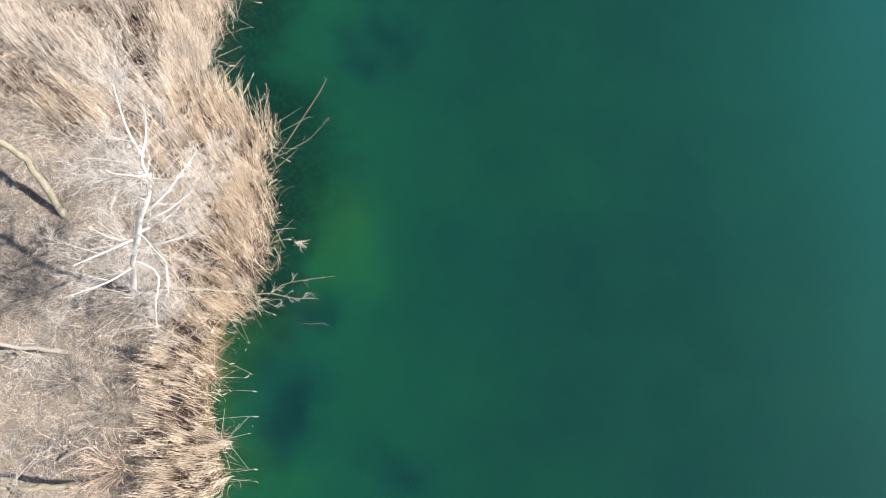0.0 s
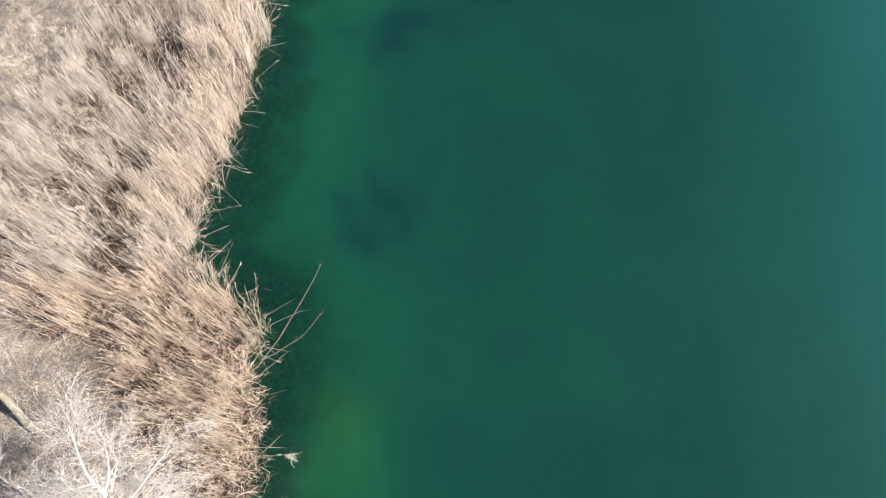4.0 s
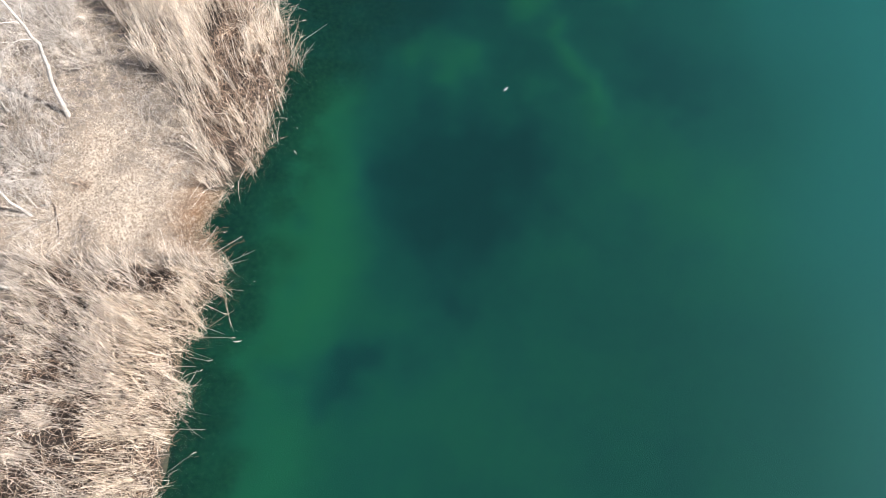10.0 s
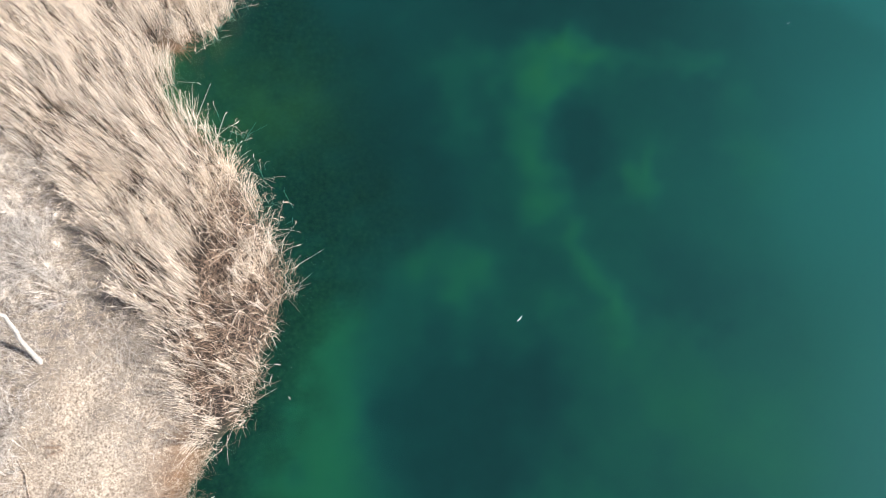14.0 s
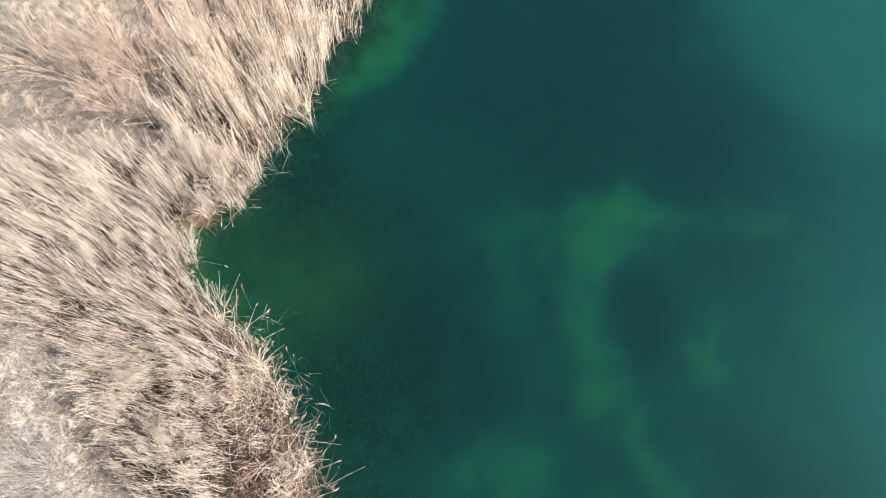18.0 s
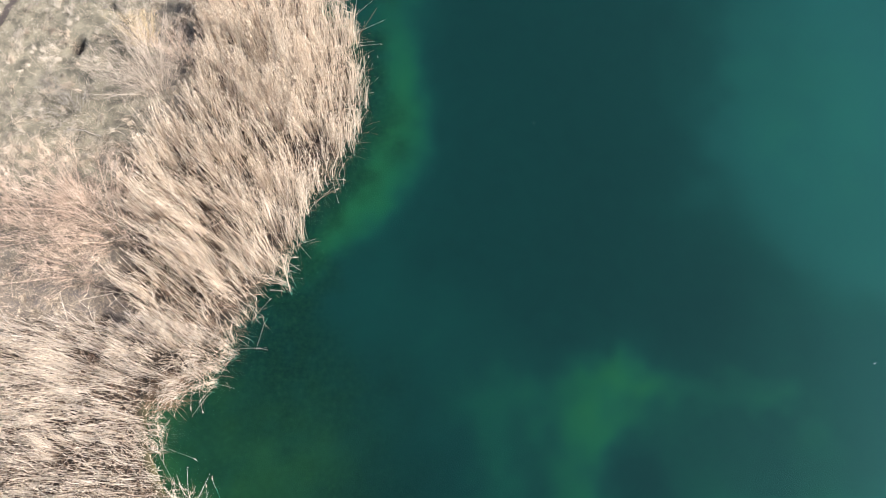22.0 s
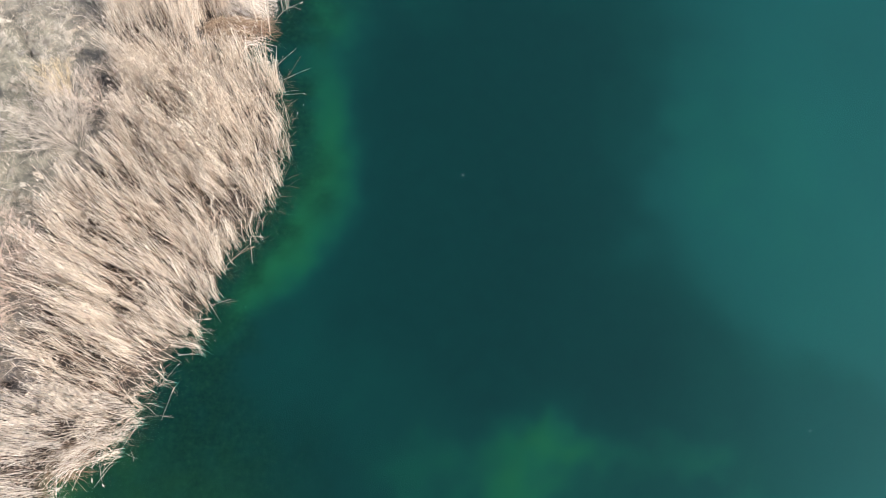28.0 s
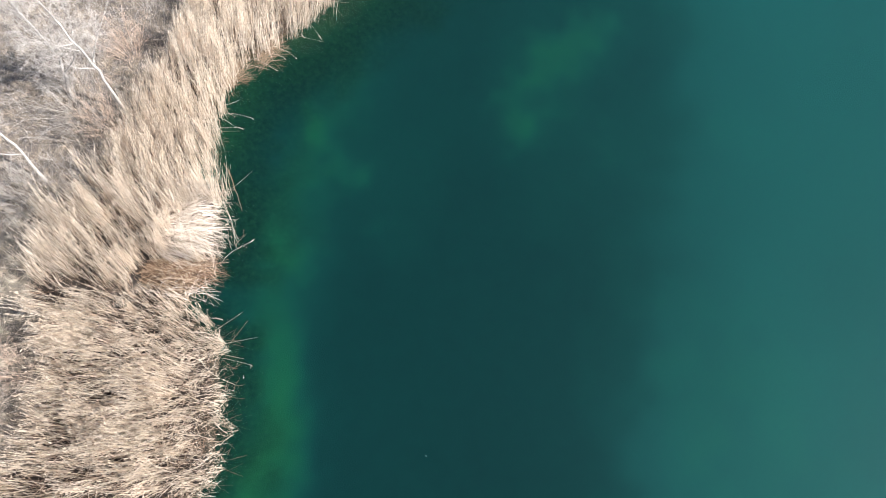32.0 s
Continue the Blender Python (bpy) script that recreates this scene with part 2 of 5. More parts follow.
M_BLEACH = plant("pale_headland_reed", [(0.299, 0.226, 0.168), (0.600, 0.499, 0.402), (0.736, 0.630, 0.529), (0.811, 0.714, 0.617), (0.843, 0.761, 0.674), (0.694, 0.583, 0.482)], 0.55, 40)
M_WEATHERED = plant("weathered_reed", [(0.207, 0.163, 0.134), (0.476, 0.394, 0.332), (0.643, 0.552, 0.474), (0.770, 0.683, 0.601), (0.833, 0.756, 0.674), (0.570, 0.483, 0.411)], 0.6, 40)
M_UNDER = plant("reed_litter", [(0.12, 0.074, 0.05), (0.25, 0.165, 0.115), (0.38, 0.275, 0.20), (0.19, 0.118, 0.08)], 0.7, 40)
M_PALE = plant("bleached_reed", [(0.46, 0.38, 0.31), (0.66, 0.575, 0.49), (0.74, 0.665, 0.58)], 0.6, 50, through_light=0.15)
M_BROWN = plant("wet_reed", [(0.104, 0.068, 0.04), (0.216, 0.144, 0.088), (0.336, 0.248, 0.168)], 0.5, 40)
M_RUSTY = plant("rusty_reed", [(0.045, 0.024, 0.014), (0.15, 0.085, 0.047), (0.30, 0.19, 0.115), (0.08, 0.043, 0.025)], 0.55, 40)
M_GRASS = plant("dry_grass", [(0.317, 0.242, 0.176), (0.528, 0.422, 0.317), (0.634, 0.528, 0.414), (0.422, 0.334, 0.255)], 0.7, 60, through_light=0.2)
M_HAY = plant("flattened_straw", [(0.34, 0.265, 0.195), (0.57, 0.475, 0.375), (0.69, 0.60, 0.495), (0.47, 0.385, 0.30)], 0.7, 60, through_light=0.2)
M_TURF = plant("grey_green_grass", [(0.20, 0.175, 0.125), (0.46, 0.39, 0.31), (0.63, 0.545, 0.455), (0.33, 0.29, 0.22), (0.56, 0.475, 0.39)], 0.7, 60, through_light=0.2)
M_TWIG = plant("pale_twig", [(0.295, 0.254, 0.221), (0.451, 0.402, 0.361), (0.541, 0.492, 0.451)], 0.7, 30)
M_GREYTWIG = plant("grey_twig", [(0.18, 0.156, 0.131), (0.312, 0.271, 0.238), (0.41, 0.369, 0.328)], 0.7, 30)
M_BEIGE = plant("beige_twig", [(0.36, 0.285, 0.225), (0.52, 0.425, 0.345), (0.60, 0.50, 0.415)], 0.6, 30)
M_OCHRE = plant("ochre_twig", [(0.46, 0.33, 0.17), (0.62, 0.47, 0.28), (0.70, 0.56, 0.37)], 0.6, 30)
M_RED = plant("reddish_twig", [(0.41, 0.275, 0.205), (0.585, 0.43, 0.33), (0.67, 0.535, 0.435)], 0.6, 30)
M_BIRCH = bark("birch_bark", (0.17, 0.150, 0.136), (0.46, 0.425, 0.39))
M_WHITEBARK = bark("white_birch_bark", (0.30, 0.27, 0.245), (0.74, 0.70, 0.655))
M_MOSSY = bark("mossy_bark", (0.075, 0.065, 0.045), (0.30, 0.262, 0.205), (0.165, 0.143, 0.088))
M_GREYBARK = bark("grey_bark", (0.10, 0.085, 0.075), (0.30, 0.265, 0.225))
M_DEADWOOD = bark("dead_wood", (0.09, 0.065, 0.05), (0.30, 0.235, 0.18))
M_GROUND = ground_material()
M_WATER = water_material()
M_TRACK = plant("trodden_soil", [(0.035, 0.028, 0.025), (0.055, 0.042, 0.036)], 0.95, 12)
M_FEATHER = plant("white_feather", [(0.72, 0.72, 0.702), (0.765, 0.756, 0.72)], 0.6, 80)


# ---- builders ----
rng = np.random.default_rng(7)
LATTICE = np.random.default_rng(3).random((256, 256))


def field(x, y, size, seed=0):
    """Smooth noise from 0 to 1 with lumps of that size in metres."""
    u, v = np.asarray(x) / size + 37.3 * seed + 500, np.asarray(y) / size + 11.7 * seed + 500
    i, j = np.floor(u).astype(int), np.floor(v).astype(int)
    f, g = u - i, v - j
    f, g = f * f * (3 - 2 * f), g * g * (3 - 2 * g)
    q = lambda a, c: LATTICE[(i + a) % 256, (j + c) % 256]
    return (q(0, 0) * (1 - f) + q(1, 0) * f) * (1 - g) + (q(0, 1) * (1 - f) + q(1, 1) * f) * g


def quad_mesh(name, verts, quads):
    me = bpy.data.meshes.new(name)
    verts, quads = np.ascontiguousarray(verts, dtype=np.float32).reshape(-1, 3), np.ascontiguousarray(quads, dtype=np.int32).reshape(-1, 4)
    me.vertices.add(len(verts))
    me.vertices.foreach_set("co", verts.ravel())
    me.loops.add(quads.size)
    me.loops.foreach_set("vertex_index", quads.ravel())
    me.polygons.add(len(quads))
    me.polygons.foreach_set("loop_start", np.arange(0, quads.size, 4, dtype=np.int32))
    me.update(calc_edges=True)
    return me


def tubes(points, radii, sides=3):
    """Many tubes at once: points n x k x 3, radii n x k."""
    points, radii = np.asarray(points, float), np.asarray(radii, float)
    n, k = radii.shape
    t = np.gradient(points, axis=1)
    t /= np.linalg.norm(t, axis=2, keepdims=True) + 1e-9
    chord = points[:, -1] - points[:, 0]
    ref = np.where(np.abs(chord[:, 2:3]) > 0.8 * np.linalg.norm(chord, axis=1, keepdims=True), np.array([[1.0, 0.1, 0]]), np.array([[0, 0.1, 1.0]]))
    u = np.cross(t, ref[:, None, :])
    u /= np.linalg.norm(u, axis=2, keepdims=True) + 1e-9
    w = np.cross(t, u)
    a = np.arange(sides) * 2 * np.pi / sides
    v = points[:, :, None, :] + radii[:, :, None, None] * (np.cos(a)[None, None, :, None] * u[:, :, None, :] + np.sin(a)[None, None, :, None] * w[:, :, None, :])
    base = np.arange(n)[:, None, None] * k * sides
    i, s = np.arange(k - 1)[None, :, None] * sides, np.arange(sides)[None, None, :]
    s2 = (s + 1) % sides
    q = np.stack([base + i + s, base + i + s2, base + i + sides + s2, base + i + sides + s], axis=-1)
    return v.reshape(-1, 3), q.reshape(-1, 4)


def ribbons(points, widths, flat=None):
    """Many blades at once: points n x k x 3, widths n x k; flat is the way across each blade, n x 3."""
    points, widths = np.asarray(points, float), np.asarray(widths, float)
    n, k = widths.shape
    if flat is None:
        c = points[:, -1] - points[:, 0]
        flat = np.cross(c, rng.normal(size=(n, 3)))
    flat = flat / (np.linalg.norm(flat, axis=1, keepdims=True) + 1e-9)
    off = flat[:, None, :] * widths[:, :, None] * 0.5
    v = np.stack([points - off, points + off], axis=2)
    base = np.arange(n)[:, None] * k * 2
    i = np.arange(k - 1)[None, :] * 2
    q = np.stack([base + i, base + i + 1, base + i + 3, base + i + 2], axis=-1)
    return v.reshape(-1, 3), q.reshape(-1, 4)


def joined(pieces):
    vs, qs, n = [], [], 0
    for v, q in pieces:
        vs.append(v), qs.append(q + n)
        n += len(v)
    return np.concatenate(vs), np.concatenate(qs)


def sprout(P, R, count, lo, hi, length, spread, rise, k=4, thin=0.5, wobble=0.08, shrink=0.5, least=0.002, toward=(0, 0, 0)):
    """Side shoots of every line in P: lines with k points and their radii."""
    K = P.shape[1]
    idx = np.repeat(np.arange(len(P)), count)
    n = len(idx)
    s = rng.uniform(lo, hi, n) * (K - 1)
    i = np.clip(s.astype(int), 0, K - 2)
    f = s - i
    at = P[idx, i] * (1 - f)[:, None] + P[idx, i + 1] * f[:, None]
    r0 = (R[idx, i] * (1 - f) + R[idx, i + 1] * f) * thin
    t = P[idx, i + 1] - P[idx, i]
    t /= np.linalg.norm(t, axis=1, keepdims=True) + 1e-9
    o = np.cross(t, rng.normal(size=(n, 3)))
    o /= np.linalg.norm(o, axis=1, keepdims=True) + 1e-9
    way = t * (1 - 0.55 * spread) + o * spread + np.array([[0, 0, rise]]) + np.array([toward])
    way /= np.linalg.norm(way, axis=1, keepdims=True) + 1e-9
    L = length * rng.uniform(0.55, 1.25, n) * (1 - shrink * s / (K - 1))
    u = np.linspace(0, 1, k)
    wob = np.cumsum(rng.normal(0, wobble, (n, k, 3)), axis=1)
    wob -= wob[:, :1]
    line = at[:, None, :] + L[:, None, None] * (way[:, None, :] * u[None, :, None] + wob * u[None, :, None] + np.array([0, 0, rise * 0.3])[None, None, :] * (u ** 2)[None, :, None])
    rad = np.maximum(r0[:, None] * (1 - 0.75 * u)[None, :], least)
    return line, rad


def part(name, geometry, material, parent=None, label="", kind="", smooth=True):
    """Links (verts, quads) as one mesh object under a thing or a part."""
    me = quad_mesh(name, *geometry)
    me.materials.append(material)
    if smooth:
        me.polygons.foreach_set("use_smooth", np.ones(len(me.polygons), dtype=bool))
    ob = new(name, me)
    if parent is not None:
        ob.parent = parent
        ob.matrix_parent_inverse = parent.matrix_world.inverted() if parent.matrix_world != Matrix() else Matrix()
    return tagged(ob, label=label, kind=kind)


def thing(name, label, category, group="", kind=""):
    return tagged(new(name), label, category, group, kind)


# ---- the shore ----
SHORE_SOUTH = [(-9, -40), (-8.2, -6), (-7.4, -1.2), (-7.1, -0.3), (-7.8, 2.1), (-8.05, 3.6), (-7.3, 4.5), (-6.3, 6.3), (-6.1, 8.6), (-6.7, 10.4), (-6.9, 12.4), (-8.7, 13.5), (-9.4, 14.9),
               (-9.0, 16.6), (-8.1, 19.0), (-7.5, 21.2), (-7.4, 23.4), (-7.4, 25.4), (-6.5, 27.1), (-6.3, 28.4), (-7.2, 29.4), (-6.9, 30.2), (-6.5, 31.0), (-5.4, 32.3), (-5.1, 34.0)]
SHORE_NORTH = [(-4.6, 36.0), (-4.8, 37.8), (-6.05, 39.7), (-6.8, 41.1), (-7.9, 42.3), (-9.3, 43.6), (-10.05, 45.0), (-10.2, 45.9), (-10.0, 46.85), (-8.7, 47.25), (-7.8, 48.9), (-6.7, 50.4),
               (-5.7, 52.3), (-5.1, 54.2), (-4.2, 55.5), (-3.6, 57.0), (-3.6, 59.0), (-4.0, 61.3), (-5.2, 62.5), (-5.2, 63.4), (-4.2, 64.2), (-4.2, 65.4), (-4.6, 66.9), (-5.4, 67.3), (-5.1, 69.0),
               (-4.8, 71.0), (-4.2, 72.4), (-1.9, 74.4), (-0.8, 75.8), (3, 80), (10, 90), (30, 140)]
SHORE = np.array(SHORE_SOUTH + SHORE_NORTH, float)


def shore_x(y):
    return np.interp(y, SHORE[:, 1], SHORE[:, 0])


def inland(x, y):
    """Metres from the shoreline: on land above 0, in the lake below."""
    x, y = np.asarray(x, float), np.asarray(y, float)
    best = np.full(x.shape, 1e9)
    for (ax, ay), (bx, by) in zip(SHORE[:-1], SHORE[1:]):
        dx, dy = bx - ax, by - ay
        s = np.clip(((x - ax) * dx + (y - ay) * dy) / (dx * dx + dy * dy), 0, 1)
        best = np.minimum(best, np.hypot(x - ax - s * dx, y - ay - s * dy))
    return np.where(x < shore_x(y), best, -best)


def inside(x, y, outline):
    hit = np.zeros(x.shape, bool)
    for (ax, ay), (bx, by) in zip(outline, outline[1:] + outline[:1]):
        if ay != by:
            hit ^= ((ay > y) != (by > y)) & (x < (bx - ax) * (y - ay) / (by - ay) + ax)
    return hit


def strip(y0, y1, inner, step=0.5, out=0.5):
    """The ground between the shore and an inner line, as an outline; inner runs from y0 to y1."""
    edge = [(float(shore_x(y)) + out, float(y)) for y in np.arange(y0, y1 + 0.01, step)]
    return inner + edge[::-1]


BELT_SOUTH = strip(-8, 4.4, [(-10, -8), (-9.5, -1), (-9.8, 1), (-10.0, 3), (-9.6, 4.4)])
BELT_BIRCH = strip(4.4, 13.4, [(-9.2, 4.4), (-9.6, 7), (-10.6, 9.5), (-12.2, 11.2), (-15, 12.2), (-15, 13.4)])
BED_WIDE = strip(13.4, 28.3, [(-19.6, 13.4), (-17.5, 17), (-14.8, 20), (-14.0, 23), (-13.6, 25.5), (-13.2, 28.3)])
WIDE_RIM = strip(13.6, 28.3, [(float(shore_x(y)) - 2.1 + 0.5 * math.sin(1.9 * y), float(y)) for y in np.arange(13.6, 28.4, 0.5)])
HEADLAND = strip(31.1, 49.2, [(-7.0, 31.1), (-8.2, 34), (-10.2, 36.4), (-11.7, 38.4), (-13.1, 40.7), (-15.4, 42.5), (-19.6, 45.4), (-19.6, 49.2)])
BED_BAY = strip(47.2, 62.8, [(-9.9, 47.6), (-10.6, 49.3), (-12.2, 50.3), (-11.2, 51.5), (-11.4, 56.0), (-9.6, 58.1), (-9.8, 60.3), (-10.4, 62.8)])
BELT_NORTH = strip(62.8, 84, [(-10.4, 62.8), (-9.8, 66), (-8.4, 68.1), (-7.4, 71.2), (-6.8, 74.5), (-5, 84)])
TANGLE = strip(31.6, 43.4, [(-6.3, 31.6), (-7.4, 33.6), (-7.6, 36), (-7.5, 38.5), (-7.8, 40.5), (-8.6, 43.2)])
REEDS = [BELT_SOUTH, BELT_BIRCH, BED_WIDE, HEADLAND, BED_BAY, BELT_NORTH]


def footpath_x(y):
    """The line of the trodden path across the meadow; far off elsewhere."""
    return np.where((y > 57) & (y < 70), -18.6 + (y - 58.6) * 0.306 + 0.05 * np.sin(1.25 * y), -99.0)


SHOALS, DRIFTS = [], []


def shoal(x, y, along, across, turn, rise):
    """A rise (or a hollow) of the lake bed."""
    SHOALS.append((x, y, along, across, turn, rise))


def drift(line, width, rise):
    """A long bank of green silt (or a furrow) along a line."""
    DRIFTS.append((line, width, rise))


# hollows and rises along the walk, south to north
shoal(-3.9, 8.0, 1.5, 1.5, 60, 0.75)
shoal(-3.2, 6.6, 1.8, 1.6, 0, 0.30)
shoal(-5.1, 8.7, 0.8, 0.9, 0, -0.5)
shoal(-4.6, 5.5, 1.0, 0.8, 0, -0.85)
shoal(-4.8, 2.3, 1.1, 1.5, 0, -0.5)
shoal(-5.1, 0.8, 0.9, 0.8, 20, -0.5)
shoal(-5.2, -0.9, 1.2, 0.7, 0, 0.5)
shoal(-1.8, 0.1, 1.1, 0.8, 0, -0.45)
shoal(-3.1, 16.4, 1.7, 1.4, 20, -0.72)
shoal(-2.0, 24.7, 2.1, 1.1, 18, -0.55)
shoal(-4.0, 24.3, 0.8, 0.5, 0, -0.25)
shoal(1.6, 26.9, 0.9, 1.1, 0, -0.32)
shoal(2.6, 31.8, 4.0, 3.1, 5, -0.75)
shoal(-3.9, 30.0, 0.5, 0.5, 0, -0.3)
shoal(-4.4, 27.6, 0.5, 0.6, 0, -0.25)
shoal(1.4, 37.3, 1.5, 1.2, 15, 0.62)
shoal(5.0, 36.0, 1.2, 0.8, 0, 0.22)
drift([(5.9, 39.1), (6.6, 37.9), (8.2, 35.2)], 0.62, 0.55)
shoal(5.8, 47.1, 2.3, 1.7, 10, 0.52)
drift([(6.2, 47.2), (4.6, 44.6), (4.3, 42.6), (4.7, 40.6)], 0.90, 0.58)
drift([(6.6, 47.6), (9.2, 46.9), (12.4, 47.0)], 0.75, 0.52)
drift([(5.0, 46.9), (2.0, 46.5), (1.6, 44.2), (1.0, 43.2)], 1.0, 0.36)
shoal(9.5, 41.5, 0.6, 1.2, -8, 0.62)
shoal(14.4, 42.2, 1.6, 2.2, 0, 0.55)
shoal(13.8, 45.0, 1.2, 0.9, 0, 0.45)
shoal(6.9, 43.1, 1.4, 1.9, 10, -0.5)
shoal(11.2, 36.8, 2.8, 1.6, 15, -0.42)
shoal(11.5, 31.6, 4.2, 3.4, 0, 0.35)
shoal(-2.0, 41.2, 3.4, 3.6, 0, -0.50)
shoal(-1.6, 45.6, 3.0, 2.4, 0, -0.22)
shoal(16.5, 58.5, 4.5, 6.0, 15, 0.65)
shoal(4.2, 56.0, 5.0, 6.0, 0, -0.6)
shoal(-2.6, 65.4, 0.7, 0.9, 0, 0.42)
shoal(-1.4, 64.9, 1.0, 0.7, 0, 0.25)
drift([(-1.6, 71.2), (-1.3, 69.9), (0.3, 68.4)], 0.55, 0.42)
shoal(1.2, 66.2, 0.9, 0.4, 0, 0.2)
drift([(10.6, 76.2), (8.6, 74.3), (7.3, 71.4)], 1.25, 0.72)
shoal(17.4, 71.0, 2.0, 1.6, 0, 0.35)


def rises(x, y):
    """The shoals' and drifts' cover, from -1 in the hollows to 1 on the rises."""
    total = np.zeros(x.shape)
    wx, wy = x + 1.1 * (field(x, y, 1.7, 5) - 0.5) + 0.8 * (field(x, y, 0.6, 12) - 0.5), y + 1.1 * (field(x, y, 1.7, 6) - 0.5) + 0.8 * (field(x, y, 0.6, 13) - 0.5)
    for sx, sy, a, c, turn, rise in SHOALS:
        k, s = math.cos(radians(turn)), math.sin(radians(turn))
        u, v = (wx - sx) * k + (wy - sy) * s, -(wx - sx) * s + (wy - sy) * k
        total += rise * np.exp(-((u / a) ** 2 + (v / c) ** 2) ** 1.3)
    for line, width, rise in DRIFTS:
        near = np.full(x.shape, 1e9)
        for (ax, ay), (bx, by) in zip(line[:-1], line[1:]):
            dx, dy = bx - ax, by - ay
            s = np.clip(((wx - ax) * dx + (wy - ay) * dy) / (dx * dx + dy * dy), 0, 1)
            near = np.minimum(near, np.hypot(wx - ax - s * dx, wy - ay - s * dy))
        total += rise * np.exp(-(near / width) ** 2)
    return total


def green_belt(x, y):
    """The bright silt that follows the shore a few metres out."""
    wx = x + 0.9 * (field(x, y, 1.6, 8) - 0.5) + 0.5 * (field(x, y, 0.6, 54) - 0.5)
    ys = [-4, 3, 9, 13, 18, 23, 30, 35.6, 37.6, 49.8, 51, 52.8, 55, 57.4, 60, 62.4, 66, 70, 74]
    mid = np.interp(y, ys, [-4.2, -3.2, -3.5, -3.9, -5.2, -4.6, -3.6, -3.2, -3.2, -6.2, -5.5, -4.3, -2.8, -2.1, -1.9, -2.1, -2.3, -1.6, 0.5])
    half = np.interp(y, ys, [2.2, 2.2, 2.5, 2.6, 2.4, 2.4, 1.9, 1.35, 1.0, 0.5, 0.8, 1.1, 1.3, 1.45, 1.35, 1.3, 1.3, 1.2, 1.2])
    much = np.interp(y, ys, [0.10, 0.10, 0.13, 0.12, 0.20, 0.25, 0.34, 0.38, 0.0, 0.0, 0.55, 0.78, 0.86, 0.86, 0.72, 0.42, 0.44, 0.3, 0.15])
    return much * np.exp(-(np.abs((wx - mid) / half)) ** np.interp(y, [50, 58], [2.6, 1.9]))


def hollow(x, y):
    """A burrow and a narrow furrow in the meadow."""
    burrow = np.exp(-(((x + 14.65) / 0.26) ** 2 + ((y - 60.2) / 0.36) ** 2) ** 2)
    furrow = 0.5 * np.exp(-((x + 13.3 + 0.64 * (y - 61.8)) / 0.13) ** 2) * ((y > 60.8) & (y < 64))
    return burrow + furrow


def relief(x, y):
    x, y = np.asarray(x, float), np.asarray(y, float)
    d = inland(x, y)
    land = np.interp(d, [0, 0.7, 2.5, 8, 60, 400], [-0.03, 0.14, 0.34, 0.55, 1.2, 3.0])
    land = land + np.clip(d, 0, 1) * (0.22 * (field(x, y, 1.7, 1) - 0.5) + 0.10 * (field(x, y, 0.5, 2) - 0.5))
    bed = np.interp(-d, [0, 0.6, 1.5, 4.0, 8.0, 14, 200], [-0.03, -0.28, -0.55, -0.95, -1.25, -1.45, -2.5])
    bed = bed + np.clip(-d / 1.5, 0, 1) * (0.10 * rises(x, y) + 0.10 * (field(x, y, 3.1, 3) - 0.5))
    land = land - 0.45 * hollow(x, y)
    return np.where(d > 0, land, np.minimum(bed, -0.03))


